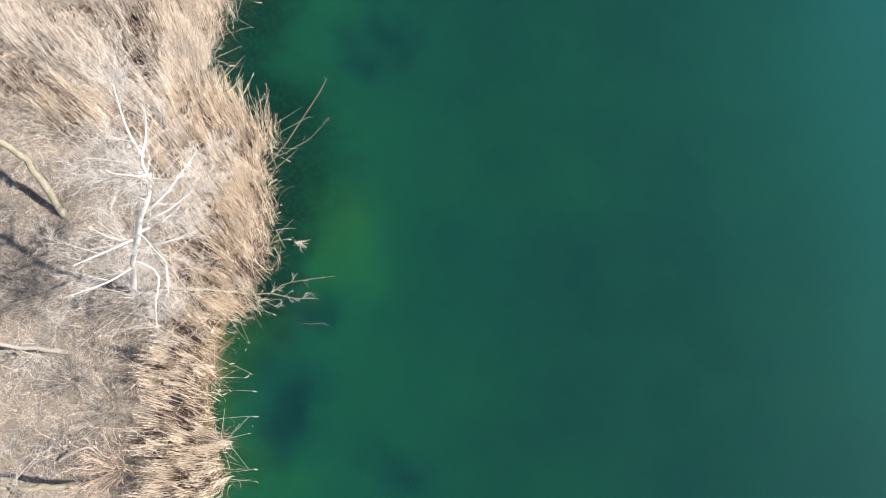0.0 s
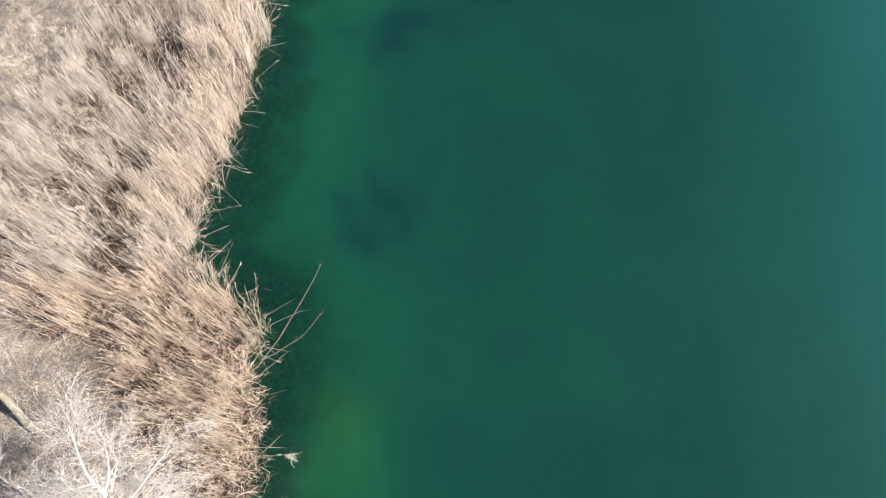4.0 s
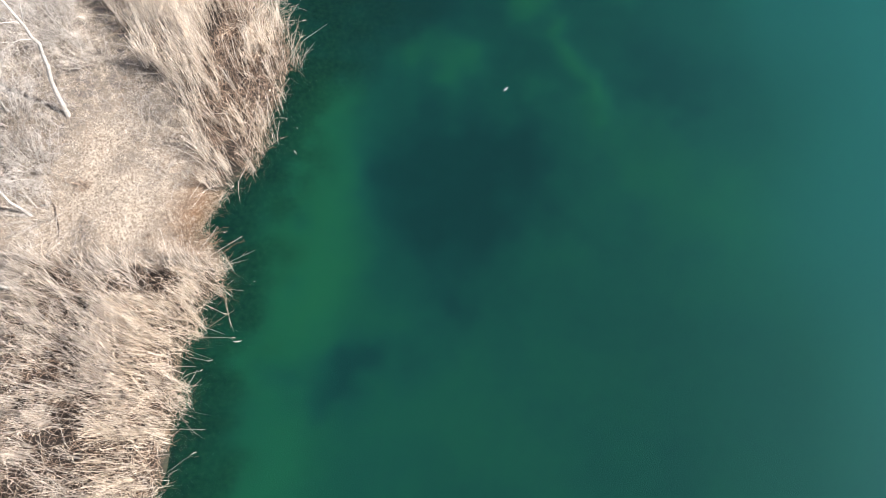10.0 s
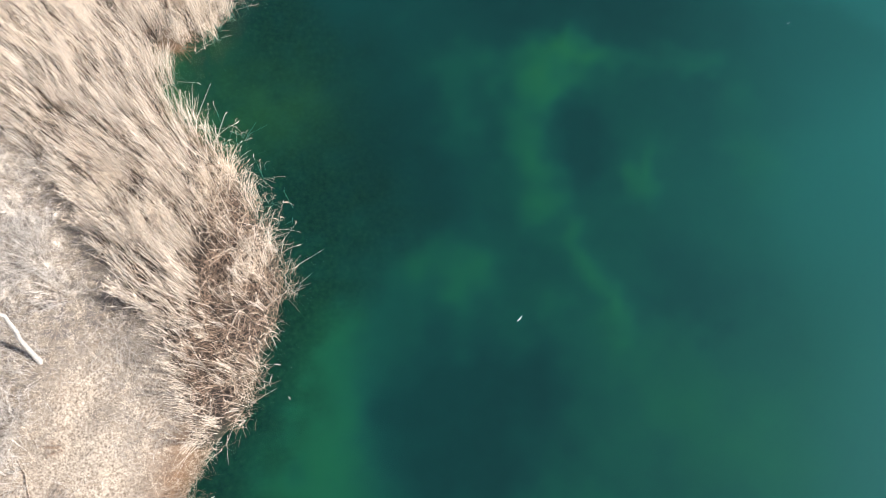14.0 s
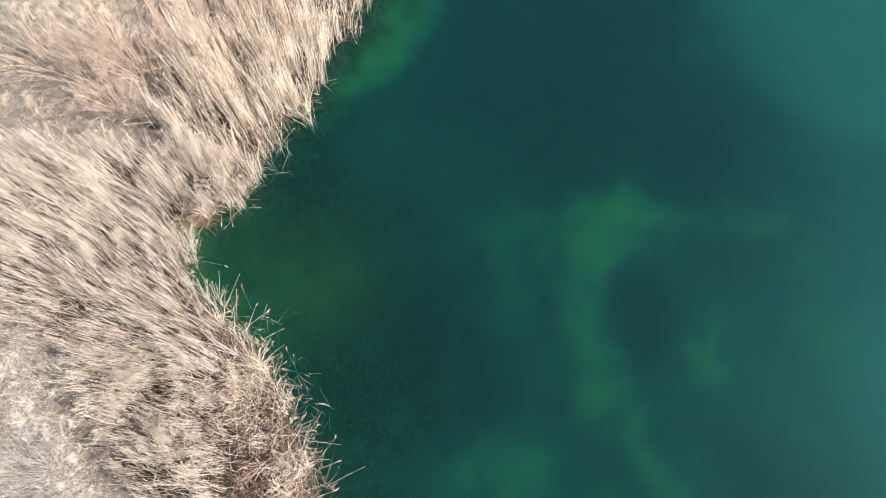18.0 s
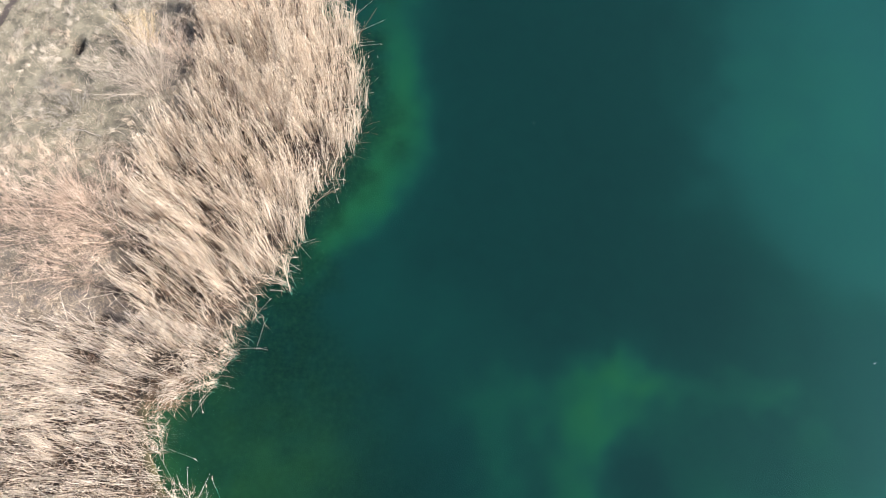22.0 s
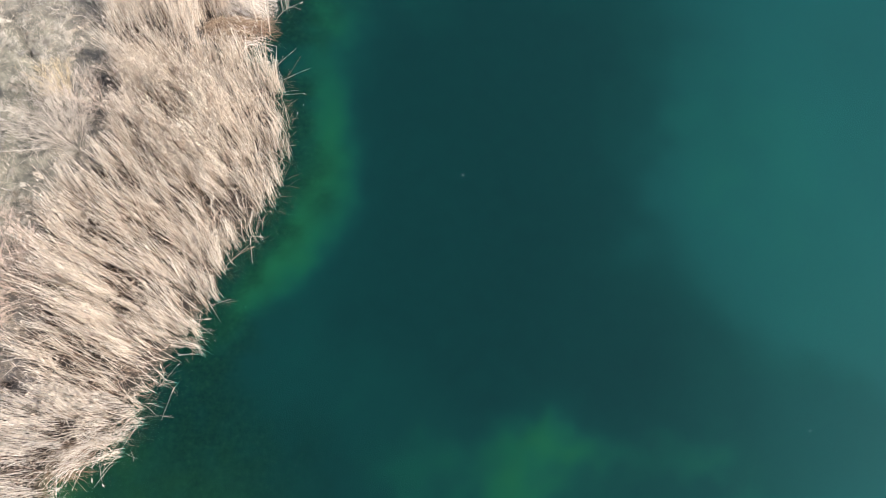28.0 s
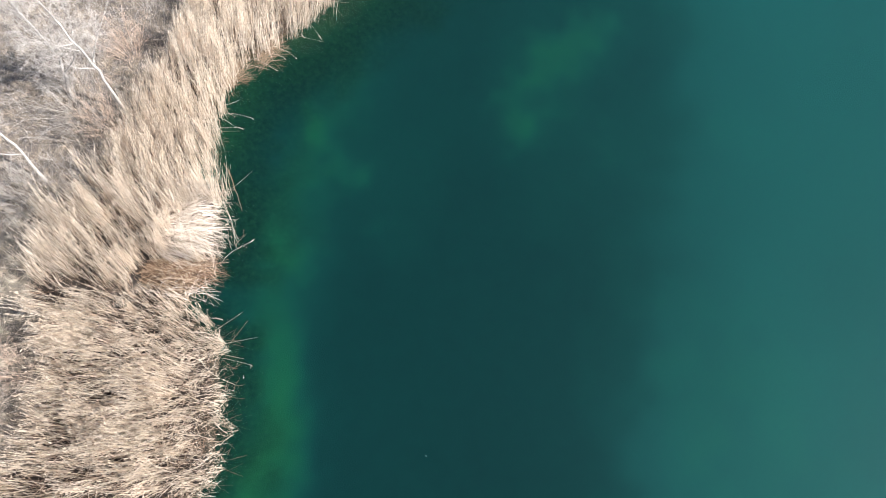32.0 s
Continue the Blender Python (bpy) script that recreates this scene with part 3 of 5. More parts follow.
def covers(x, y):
    """What lies on the ground: green silt, pale far silt with painted sky sheen and dark shore weed in the lake, peat
    with painted shade under the reeds and in the meadow's hollows.
    """
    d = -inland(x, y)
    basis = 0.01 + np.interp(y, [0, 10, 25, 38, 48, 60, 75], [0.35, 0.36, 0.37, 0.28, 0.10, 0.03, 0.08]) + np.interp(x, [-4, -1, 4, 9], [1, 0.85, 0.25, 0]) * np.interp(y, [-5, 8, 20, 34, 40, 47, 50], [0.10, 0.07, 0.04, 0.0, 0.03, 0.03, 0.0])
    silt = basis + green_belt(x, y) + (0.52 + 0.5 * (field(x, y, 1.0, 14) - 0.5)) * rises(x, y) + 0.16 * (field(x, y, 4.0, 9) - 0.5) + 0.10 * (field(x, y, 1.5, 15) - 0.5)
    # paler towards the open lake, the sky's reflection painted into the far silt
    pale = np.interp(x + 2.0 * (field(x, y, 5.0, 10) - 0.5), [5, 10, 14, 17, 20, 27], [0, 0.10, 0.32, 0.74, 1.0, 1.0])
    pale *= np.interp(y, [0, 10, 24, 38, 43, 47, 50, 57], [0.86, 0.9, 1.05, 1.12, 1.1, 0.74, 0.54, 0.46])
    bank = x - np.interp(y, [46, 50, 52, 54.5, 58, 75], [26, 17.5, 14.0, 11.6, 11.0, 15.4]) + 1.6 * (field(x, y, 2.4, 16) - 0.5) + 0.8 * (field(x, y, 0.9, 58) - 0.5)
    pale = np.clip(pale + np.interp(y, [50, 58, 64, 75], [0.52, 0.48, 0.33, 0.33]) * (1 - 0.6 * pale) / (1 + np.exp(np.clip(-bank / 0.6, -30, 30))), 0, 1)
    edge = 1.15 + 1.0 * (field(x, y, 1.3, 11) - 0.5) + 0.7 * (field(x, y, 0.5, 65) - 0.5) + np.interp(y, [0, 6, 10, 14, 20, 30, 36, 40, 47, 50.5, 62, 66, 75], [-0.6, 0.3, 0.9, 1.1, 0.4, 0.2, 0.7, 4.0, 4.0, 0.2, 0.1, 0.9, 1.5])
    weed = 0.94 / (1 + np.exp(np.clip((d - edge) / (0.14 + 0.16 * edge), -9, 9)))
    weed *= np.where((y > 37) & (y < 50), 0.82 + 0.36 * (field(x, y, 0.45, 66) - 0.5), 1.0)
    # peat over the reed outlines, the shade below the stalks put into its colour
    peat_shade = np.zeros(x.shape)
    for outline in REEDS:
        peat_shade = np.maximum(peat_shade, inside(x + 0.9 * (field(x, y, 0.8, 56) - 0.5), y + 0.9 * (field(x, y, 0.8, 57) - 0.5), outline))
    open_ = 1.1 - np.hypot((x + 9.5) / 4.4, (y - 31.2) / 4.0) + 0.5 * (field(x, y, 1.1, 51) - 0.5)
    straw = np.clip(open_ * 2.5, 0, 1) * np.clip(0.15 + 1.1 * field(x, y, 0.9, 52), 0, 1)
    straw = np.maximum(straw, np.clip(3 * field(x, y, 1.2, 64) - 1.4, 0, 0.45) * ((y < 13.2) & (x < -9)))
    rust = np.exp(-(((x + 7.0) / 1.25) ** 2 + ((y - 30.2) / 1.9) ** 2)) * (0.7 + 0.8 * field(x, y, 0.6, 53))
    olive = 0.30 * np.exp(-(((x + 6.3) / 3.2) ** 2 + ((y - 44.4) / 2.3) ** 2) ** 1.3) * (0.55 + 0.9 * field(x, y, 0.7, 17))
    olive = olive + 0.22 * np.exp(-(d / 1.05) ** 2) * np.interp(y, [4, 5.2, 41, 42.5, 46, 48, 67, 69, 75], [3.4, 0, 0, 1.8, 1.8, 0, 0, 0.8, 0.8]) * (0.5 + field(x, y, 0.7, 18))
    olive = olive + 0.45 * np.exp(-(((x + 3.6) / 1.1) ** 2 + ((y - 8.3) / 1.5) ** 2)) * (0.5 + field(x, y, 0.9, 59))
    # the same dark cover paints the shade inside the burrow and furrow
    return {"olive": np.clip(olive, 0, 1), "silt": silt, "pale": pale, "weed": weed, "peat_shade": np.clip(peat_shade.astype(float) + 1.2 * hollow(x, y), 0, 1), "straw": straw, "rust": rust}


def sheet(xs, ys, height):
    X, Y = np.meshgrid(xs, ys)
    Z = height(X.ravel(), Y.ravel())
    v = np.stack([X.ravel(), Y.ravel(), Z], axis=1)
    w = len(xs)
    i = (np.arange(len(ys) - 1)[:, None] * w + np.arange(w - 1)[None, :]).ravel()
    return v, np.stack([i, i + 1, i + 1 + w, i + w], axis=1)


far = np.array([45, 70, 120, 250, 600, 1500, 3000.0])
gx = np.concatenate([-far[::-1], np.arange(-26, 28.01, 0.22), far])
gy = np.concatenate([-far[::-1], np.arange(-14, 92.01, 0.24), far + 60])
ground_form = sheet(gx, gy, relief)
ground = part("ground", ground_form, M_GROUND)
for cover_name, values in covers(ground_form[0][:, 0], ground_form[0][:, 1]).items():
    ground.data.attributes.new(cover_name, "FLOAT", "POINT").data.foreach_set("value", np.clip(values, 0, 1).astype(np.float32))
tagged(ground, "litter-strewn lake bank running down into a green silty lake bed", "ground", kind="structure")
wx = np.concatenate([np.array([-14.0, -5, 2, 10, 20, 35]), far])
wy = np.concatenate([-far[::-1], np.linspace(-14, 92, 30), far + 60])
water = part("water", sheet(wx, wy, lambda x, y: np.zeros(x.shape)), M_WATER)
tagged(water, "still clear green lake water with a soft sky sheen", "water", kind="structure")


# ---- reeds ----
def scatter(outline, per_m2, gaps=0.35, lump=1.3, seed=0, wet=0.0, crevice=0.0):
    """Places inside an outline, thinned in lumps; wet: how far into the lake they may stand."""
    xs, ys = [p[0] for p in outline], [p[1] for p in outline]
    n = int((max(xs) - min(xs)) * (max(ys) - min(ys)) * per_m2)
    x, y = rng.uniform(min(xs), max(xs), n), rng.uniform(min(ys), max(ys), n)
    ragged = 0.9 if wet else 0.0
    wx_, wy_ = x + ragged * (field(x, y, 0.8, 56) - 0.5), y + ragged * (field(x, y, 0.8, 57) - 0.5)
    keep = inside(wx_, wy_, outline) & (rng.random(n) > gaps * np.clip(2.2 * field(x, y, lump, 20 + seed) - 0.5, 0, 1))
    if crevice:
        keep &= (np.abs(field(x, y, 0.34, 25 + seed) - 0.5) > crevice * rng.random(n)) | (field(x, y, 0.8, 26 + seed) < 0.4)
    x, y = x[keep], y[keep]
    ok = inland(x, y) > -wet * rng.random(len(x)) + ((0.4 if outline is TANGLE else 1.1) * (field(x, y, 0.55, 67) - 0.5) if wet else 0.0)
    if outline is HEADLAND:
        ok &= ~inside(x + 1.2 * (field(x, y, 0.9, 69) - 0.5), y, TANGLE) | (rng.random(len(x)) < 0.22)
    if outline is BELT_NORTH or outline is BED_BAY:
        ok &= (((x + 5.0) / 1.0) ** 2 + ((y - 65.2) / 1.1) ** 2 > 0.35 + 1.1 * field(x, y, 0.5, 60)) & (((x + 5.8) / 1.3) ** 2 + ((y - 63.45) / 0.65) ** 2 > 0.6 + 0.8 * field(x, y, 0.4, 55))
    if outline is HEADLAND or outline is BED_BAY:
        ok &= ((x + 9.5) / 0.6) ** 2 + ((y - 47.75) / 0.5) ** 2 > 0.4 + 1.0 * field(x, y, 0.4, 68)
    ok &= np.abs(x - footpath_x(y)) > 0.17
    if wet:
        ok &= x > -19.5 + 2.6 * rng.random(len(x)) + 1.2 * field(x, y, 2.0, 62)
    return x[ok], y[ok]


def stalks(x, y, height, lean, spread, tangle=0.12, seed=0, outward=0.24, shared=(0, 0), tall=1.0):
    """Centre lines of reeds: n x 4 x 3, and the way each one leans."""
    n = len(x)
    lx = lean[0] + 0.20 * (field(x, y, 1.9, 30 + seed) - 0.5) + 0.06 * (field(x, y, 0.45, 33 + seed) - 0.5) + rng.normal(0, spread, n)
    ly = lean[1] + 0.20 * (field(x, y, 1.9, 31 + seed) - 0.5) + 0.06 * (field(x, y, 0.45, 34 + seed) - 0.5) + rng.normal(0, spread, n)
    near = outward * np.exp(-np.clip(inland(x, y), 0, 9) / 0.55) * rng.uniform(0.2, 1.2, n)
    gx_, gy_ = inland(x - 0.2, y) - inland(x + 0.2, y), inland(x, y - 0.2) - inland(x, y + 0.2)
    g = np.hypot(gx_, gy_) + 1e-6
    lx, ly = lx + near * gx_ / g, ly + near * gy_ / g
    h = height * (0.70 + 0.30 * field(x, y, 2.0, 32 + seed) + 0.25 * field(x, y, 0.5, 35 + seed)) * rng.uniform(0.78, 1.12, n)
    h, lx, ly = h * tall, lx + shared[0], ly + shared[1]
    wild = rng.random(n) < tangle
    a = rng.uniform(0, 2 * np.pi, n)
    lx, ly = np.where(wild, lx + 0.9 * np.cos(a), lx), np.where(wild, ly + 0.9 * np.sin(a), ly)
    h = np.where(wild, h * 0.75, h)
    s = np.array([0, 0.4, 0.75, 1.0])[None, :]
    bend = s ** 1.6
    drop = 1 - 0.28 * np.clip(np.hypot(lx, ly), 0, 1.4)[:, None] * s
    z0 = relief(x, y)
    p = np.stack([x[:, None] + lx[:, None] * h[:, None] * bend, y[:, None] + ly[:, None] * h[:, None] * bend, z0[:, None] - 0.03 + h[:, None] * s * drop], axis=2)
    return p, np.stack([lx, ly], axis=1)


def leaves_on(p, share, length, width):
    """Narrow dry leaves that hang close along the stems."""
    p = np.concatenate([p[rng.random(len(p)) < share - k] for k in range(int(np.ceil(share)))])
    n = len(p)
    s = rng.uniform(0.35, 0.97, n) * 3
    i = np.clip(s.astype(int), 0, 2)
    f = (s - i)[:, None]
    at = p[np.arange(n), i] * (1 - f) + p[np.arange(n), i + 1] * f
    stem = p[np.arange(n), i + 1] - p[np.arange(n), i]
    stem /= np.linalg.norm(stem, axis=1, keepdims=True)
    a = rng.uniform(0, 2 * np.pi, n)
    out = np.stack([np.cos(a), np.sin(a), np.zeros(n)], axis=1) * rng.uniform(0.25, 0.9, n)[:, None]
    L = (length * rng.uniform(0.5, 1.2, n))[:, None]
    down = rng.uniform(0.0, 0.6, n)[:, None] * np.array([[0, 0, -1.0]])
    q = np.stack([at, at + 0.5 * L * (0.9 * stem + 0.5 * out), at + L * (0.75 * stem + out + down)], axis=1)
    w = width * rng.uniform(0.6, 1.2, n)
    return ribbons(q, np.stack([w, w * 0.9, w * 0.1], axis=1), np.cross(out, stem) + 0.3 * rng.normal(size=(n, 3)))


def plumes_on(p, lean, share, size):
    pick = rng.random(len(p)) < share
    p, lean = p[pick], lean[pick]
    n = len(p)
    tip, way = p[:, 3], p[:, 3] - p[:, 2]
    way /= np.linalg.norm(way, axis=1, keepdims=True)
    a = rng.uniform(0, 2 * np.pi, n)
    side = np.stack([np.cos(a), np.sin(a), -0.3 * np.ones(n)], axis=1) * rng.uniform(0.2, 0.7, n)[:, None]
    L = (size * rng.uniform(0.6, 1.25, n))[:, None]
    spine = np.stack([tip, tip + L * 0.4 * (way + 0.3 * side), tip + L * 0.75 * (way + 0.7 * side), tip + L * (0.9 * way + 1.1 * side)], axis=1)
    r = size * rng.uniform(0.75, 1.25, n)[:, None] * np.array([[0.025, 0.10, 0.085, 0.012]])
    body = tubes(spine, r, 3)
    hair_p, hair_w = [], []
    for c in range(2):
        b = rng.uniform(0, 2 * np.pi, n)
        o = np.stack([np.cos(b), np.sin(b), -0.2 * np.ones(n)], axis=1)
        at = spine[:, 1 + c % 2]
        hair_p.append(np.stack([at, at + L * (0.35 * way + 0.30 * o + 0.3 * side)], axis=1))
        hair_w.append(np.stack([size * 0.10 * np.ones(n), size * 0.02 * np.ones(n)], axis=1))
    return joined([body, ribbons(np.concatenate(hair_p), np.concatenate(hair_w))])


def reed_bed(outline, label, per_m2=58, height=2.0, lean=(0, 0), spread=0.10, tangle=0.12, gaps=0.45, plumes=0.5, leafy=1.0, seed=0,
             stem_material=None, wet=0.35, group="reed beds along the shore", name="reed_bed", thick=0.0043, outward=0.24, crevice=0.22, plume_size=0.135, rubble=0.6):
    # half of the stalks grow in bundles of nine, the rest singly between them
    x, y = scatter(outline, per_m2 * 0.5, gaps, 1.1, seed, wet, crevice)
    cx, cy = scatter(outline, per_m2 * 0.5 / 9, gaps, 1.1, seed, wet, crevice)
    m, k = len(cx), len(x)
    bundle = np.repeat(rng.normal(0, 1, (m, 3)), 9, axis=0)
    x = np.concatenate([x, np.repeat(cx, 9) + rng.normal(0, 0.06, 9 * m)])
    y = np.concatenate([y, np.repeat(cy, 9) + rng.normal(0, 0.06, 9 * m)])
    n = len(x)
    shared = [np.concatenate([rng.normal(0, spread * 0.8, k), spread * 0.75 * bundle[:, i]]) for i in (0, 1)]
    tall = np.concatenate([np.full(k, 0.85), 1.0 + 0.10 * np.clip(bundle[:, 2], -2, 2)])
    p, way = stalks(x, y, height, lean(x, y) if callable(lean) else lean, spread * 0.5, tangle, seed, outward, shared, tall)
    bed = thing(name, label, "reeds", group, "stuff")
    r = thick * rng.uniform(0.7, 1.3, n)[:, None] * np.array([[1.15, 1.0, 0.55]])
    part("stems", tubes(p[:, [0, 1, 3]], r, 3), stem_material or M_STEM, bed, kind="stuff")
    part("leaves", leaves_on(p, leafy, 0.38, 0.010), M_LEAF, bed, kind="stuff")
    ux, uy = scatter(outline, per_m2 * rubble, 0.2, 1.1, seed + 7, wet)
    n = len(ux)
    a, L = rng.uniform(0, 2 * np.pi, n), rng.uniform(0.35, 1.0, n)
    d = np.stack([np.cos(a), np.sin(a), np.zeros(n)], axis=1) * (L * rng.uniform(0.2, 1.0, n))[:, None]
    b = np.stack([ux, uy, relief(ux, uy) - 0.02], axis=1)
    up = np.array([[0, 0, 1.0]]) * (L * rng.uniform(0.25, 0.8, n))[:, None]
    q = np.stack([b, b + 0.5 * d + 0.8 * up, b + d + up], axis=1)
    part("litter", ribbons(q, np.tile(np.array([[0.011, 0.010, 0.004]]), (n, 1))), M_UNDER, bed, "brown broken stalks at the foot", kind="stuff")
    if plumes:
        part("plumes", plumes_on(p, way, plumes, plume_size), M_PLUME, bed, "pale feathery seed heads", kind="stuff")
    return bed


reed_bed(BELT_SOUTH, "narrow belt of dry straw-coloured reeds on the bank", height=1.9, seed=1, per_m2=310, plumes=0.20, leafy=0.7, thick=0.0045, gaps=0.5, crevice=0.25, spread=0.06, tangle=0.05, stem_material=M_BAY, rubble=0.4, outward=0.12)
reed_bed(BELT_BIRCH, "tawny dry reeds below the pale birch", height=1.9, seed=2, lean=(0.0, 0.08), per_m2=255, tangle=0.2, gaps=0.75, crevice=0.3, plumes=0.14, leafy=1.0, stem_material=M_GOLDEN, rubble=0.4, outward=0.12)
reed_bed(BED_WIDE, "wide bed of wind-tangled straw-coloured reeds", height=1.75, lean=(0.0, 0.05), wet=0.12, tangle=0.14, gaps=0.85, seed=3, plumes=0.08, per_m2=240, spread=0.14, leafy=1.2, stem_material=M_WEATHERED, crevice=0.3, rubble=0.35)
reed_bed(WIDE_RIM, "upright golden reeds along the water's edge", height=1.9, wet=0.12, tangle=0.1, gaps=0.45, seed=11, plumes=0.14, per_m2=190, spread=0.12, leafy=1.2, rubble=0.35, stem_material=M_BAY, outward=0.14)
reed_bed(HEADLAND, "broad headland of pale dry reeds with seed heads", height=1.8, tangle=0.06, gaps=0.6, crevice=0.16, seed=4, per_m2=250, plumes=0.2, leafy=1.0, stem_material=M_BLEACH, spread=0.09, rubble=0.35)
reed_bed(TANGLE, "tawny tangled broken reeds on the tip of a headland", height=1.45, thick=0.0048, tangle=0.38, gaps=1.35, seed=8, per_m2=320, wet=0.1, plumes=0.16, stem_material=M_STEM, spread=0.22, leafy=1.0, outward=0.06, crevice=0.6, rubble=0.6)
def bay_lean(x, y):
    """The bay's reeds lean north in its south and level out towards its mouth."""
    return 0.02 + 0 * x, np.interp(y, [50, 54, 58, 61], [0.07, 0.04, 0.0, -0.10])


reed_bed(BED_BAY, "dense tall golden reeds with fluffy seed heads", per_m2=245, height=2.3, tangle=0.05, gaps=0.75, seed=5, plumes=0.28, spread=0.10, lean=bay_lean, leafy=0.55, outward=0.05, thick=0.0052, crevice=0.34, plume_size=0.15, rubble=0.4, stem_material=M_BAY)
reed_bed(BELT_NORTH, "golden reed belt curving along a bay", per_m2=275, height=2.05, tangle=0.05, gaps=0.4, seed=6, plumes=0.12, spread=0.09, lean=(0.07, 0.13), leafy=0.7, outward=0.08, thick=0.0047, crevice=0.16, rubble=0.35, stem_material=M_BAY)
reed_bed([(-10.0, 46.9), (-8.3, 46.7), (-6.9, 48.7), (-5.5, 51.0), (-6.4, 51.4), (-8.4, 48.9)], "sparse reeds standing in shallow water", per_m2=55, height=1.6, seed=9, plumes=0.3, wet=1.4, leafy=0.8, tangle=0.12, spread=0.15, lean=(-0.1, 0), outward=0.0)
reed_bed([(-9.0, 43.9), (-6.4, 43.3), (-5.0, 41.0), (-4.5, 38.6), (-5.6, 39.0), (-7.0, 42.4)], "sparse broken reeds standing in shallow water", per_m2=42, height=1.0, seed=10, plumes=0.4, wet=1.2, leafy=1.2, tangle=0.6, spread=0.25, outward=0.0)


# ---- grass ----
def grass(outline, label, per_m2, length, material, seed=0, gaps=0.5, name="dry_grass", lie=0.8, width=0.009, tufts=2.2, combed=0.0):
    """Dry grass: tussocks whose blades fan outwards, and loose blades between them."""
    x, y = scatter(outline, per_m2 * 0.5, gaps, 0.8, seed)
    n = len(x)
    a = 2 * np.pi * field(x, y, 1.2, 40 + seed) * 1.6 + rng.normal(0, 0.9, n)
    cx, cy = scatter(outline, tufts, 0.2, 1.5, seed + 3)
    per = int(per_m2 * 0.5 / tufts)
    size = np.repeat(rng.uniform(0.5, 1.5, len(cx)), per)
    ta = rng.uniform(0, 2 * np.pi, len(size))
    tr = 0.10 * size * np.sqrt(rng.random(len(size)))
    x, y, a = np.concatenate([x, np.repeat(cx, per) + tr * np.cos(ta)]), np.concatenate([y, np.repeat(cy, per) + tr * np.sin(ta)]), np.concatenate([a, ta + rng.normal(0, 0.5, len(ta))])
    swept = np.concatenate([np.zeros(n), rng.random(len(ta)) < combed]) > 0
    a = np.where(swept, 2 * np.pi * field(x, y, 1.8, 40 + seed) * 1.3 + rng.normal(0, 0.45, len(x)), a)
    L = length * rng.uniform(0.5, 1.3, len(x)) * np.concatenate([np.full(n, 0.8), size])
    n = len(x)
    z = relief(x, y)
    out = np.stack([np.cos(a), np.sin(a), np.zeros(n)], axis=1) * (lie * rng.uniform(0.3, 1.2, n))[:, None]
    up = np.array([[0, 0, 1.0]])
    b = np.stack([x, y, z - 0.02], axis=1)
    p = np.stack([b, b + (L * 0.5)[:, None] * (0.45 * out + 0.85 * up), b + L[:, None] * (out + 0.5 * up)], axis=1)
    w = width * rng.uniform(0.7, 1.4, n)[:, None] * np.array([[1, 0.9, 0.25]])
    flat = np.cross(out, up) + 0.3 * rng.normal(size=(n, 3))
    ob = part(name, ribbons(p, w, flat), material, kind="stuff")
    return tagged(ob, label, "grass")


def brush(outline, label, per_m2, material, seed=0, height=0.35):
    """Low tangled twigs and bramble canes over the litter."""
    x, y = scatter(outline, per_m2, 0.9, 1.0, seed)
    n = len(x)
    a, L = rng.uniform(0, 2 * np.pi, n), rng.uniform(0.3, 1.0, n)
    h = height * rng.uniform(0.2, 1.2, n) * (0.4 + 1.2 * field(x, y, 0.9, 50 + seed))
    b = np.stack([x, y, relief(x, y) - 0.02], axis=1)
    d = np.stack([np.cos(a), np.sin(a), np.zeros(n)], axis=1) * L[:, None]
    up = np.array([[0, 0, 1.0]]) * h[:, None]
    p = np.stack([b, b + 0.35 * d + 0.9 * up, b + 0.7 * d + 1.1 * up + rng.normal(0, 0.06, (n, 3)), b + d + 0.5 * up + rng.normal(0, 0.06, (n, 3))], axis=1)
    r = 0.0045 * rng.uniform(0.6, 1.5, n)[:, None] * np.array([[1, 0.9, 0.7, 0.4]])
    tp, tr = sprout(p, r, 2, 0.2, 1.0, 0.27, 0.6, 0.1, 3, 0.7, 0.08, 0.4, 0.0025)
    ob = part("brushwood", joined([tubes(p, r, 3), tubes(tp, tr, 3)]), material, kind="stuff")
    return tagged(ob, label, "brushwood")


BANK_SOUTH = [(-17.2, -3), (-9.3, -3), (-9.4, 4), (-9.4, 8), (-11.5, 11), (-15, 13), (-18.5, 14)]
CLEARING = [(-17.8, 28.0), (-6.0, 28.2), (-6.0, 31.2), (-6.8, 31.4), (-8.4, 34), (-10.4, 36.6), (-13.3, 41), (-17.8, 45)]
BEHIND_BAY = [(-18.8, 49), (-10.8, 49), (-12.4, 50.4), (-11.2, 52), (-11.4, 56), (-18.8, 56)]
MEADOW = [(-19.2, 55), (-11.3, 55), (-9.6, 58.2), (-10.5, 63), (-10, 66), (-19.2, 66)]
BANK_NORTH = [(-16, 65), (-9.8, 65), (-7, 72), (-5.5, 77), (-15, 77)]
grass(BANK_SOUTH, "matted dry grass and leaf litter under bare trees", 300, 0.2, M_GRASS, 1, width=0.0065, tufts=10, combed=0.3)
grass([(-18.6, 13), (-13, 13), (-12.4, 28.3), (-18.2, 28.3)], "bleached matted grass behind the reeds", 330, 0.34, M_HAY, 2, 0.6, width=0.006, lie=1.1, tufts=9, combed=0.6)
grass(CLEARING, "flattened straw-coloured grass of a clearing", 470, 0.17, M_HAY, 3, 1.0, lie=1.3, tufts=14, width=0.0055, combed=0.3)
grass(BEHIND_BAY, "dry grass behind the reeds", 260, 0.3, M_GRASS, 4, width=0.008)
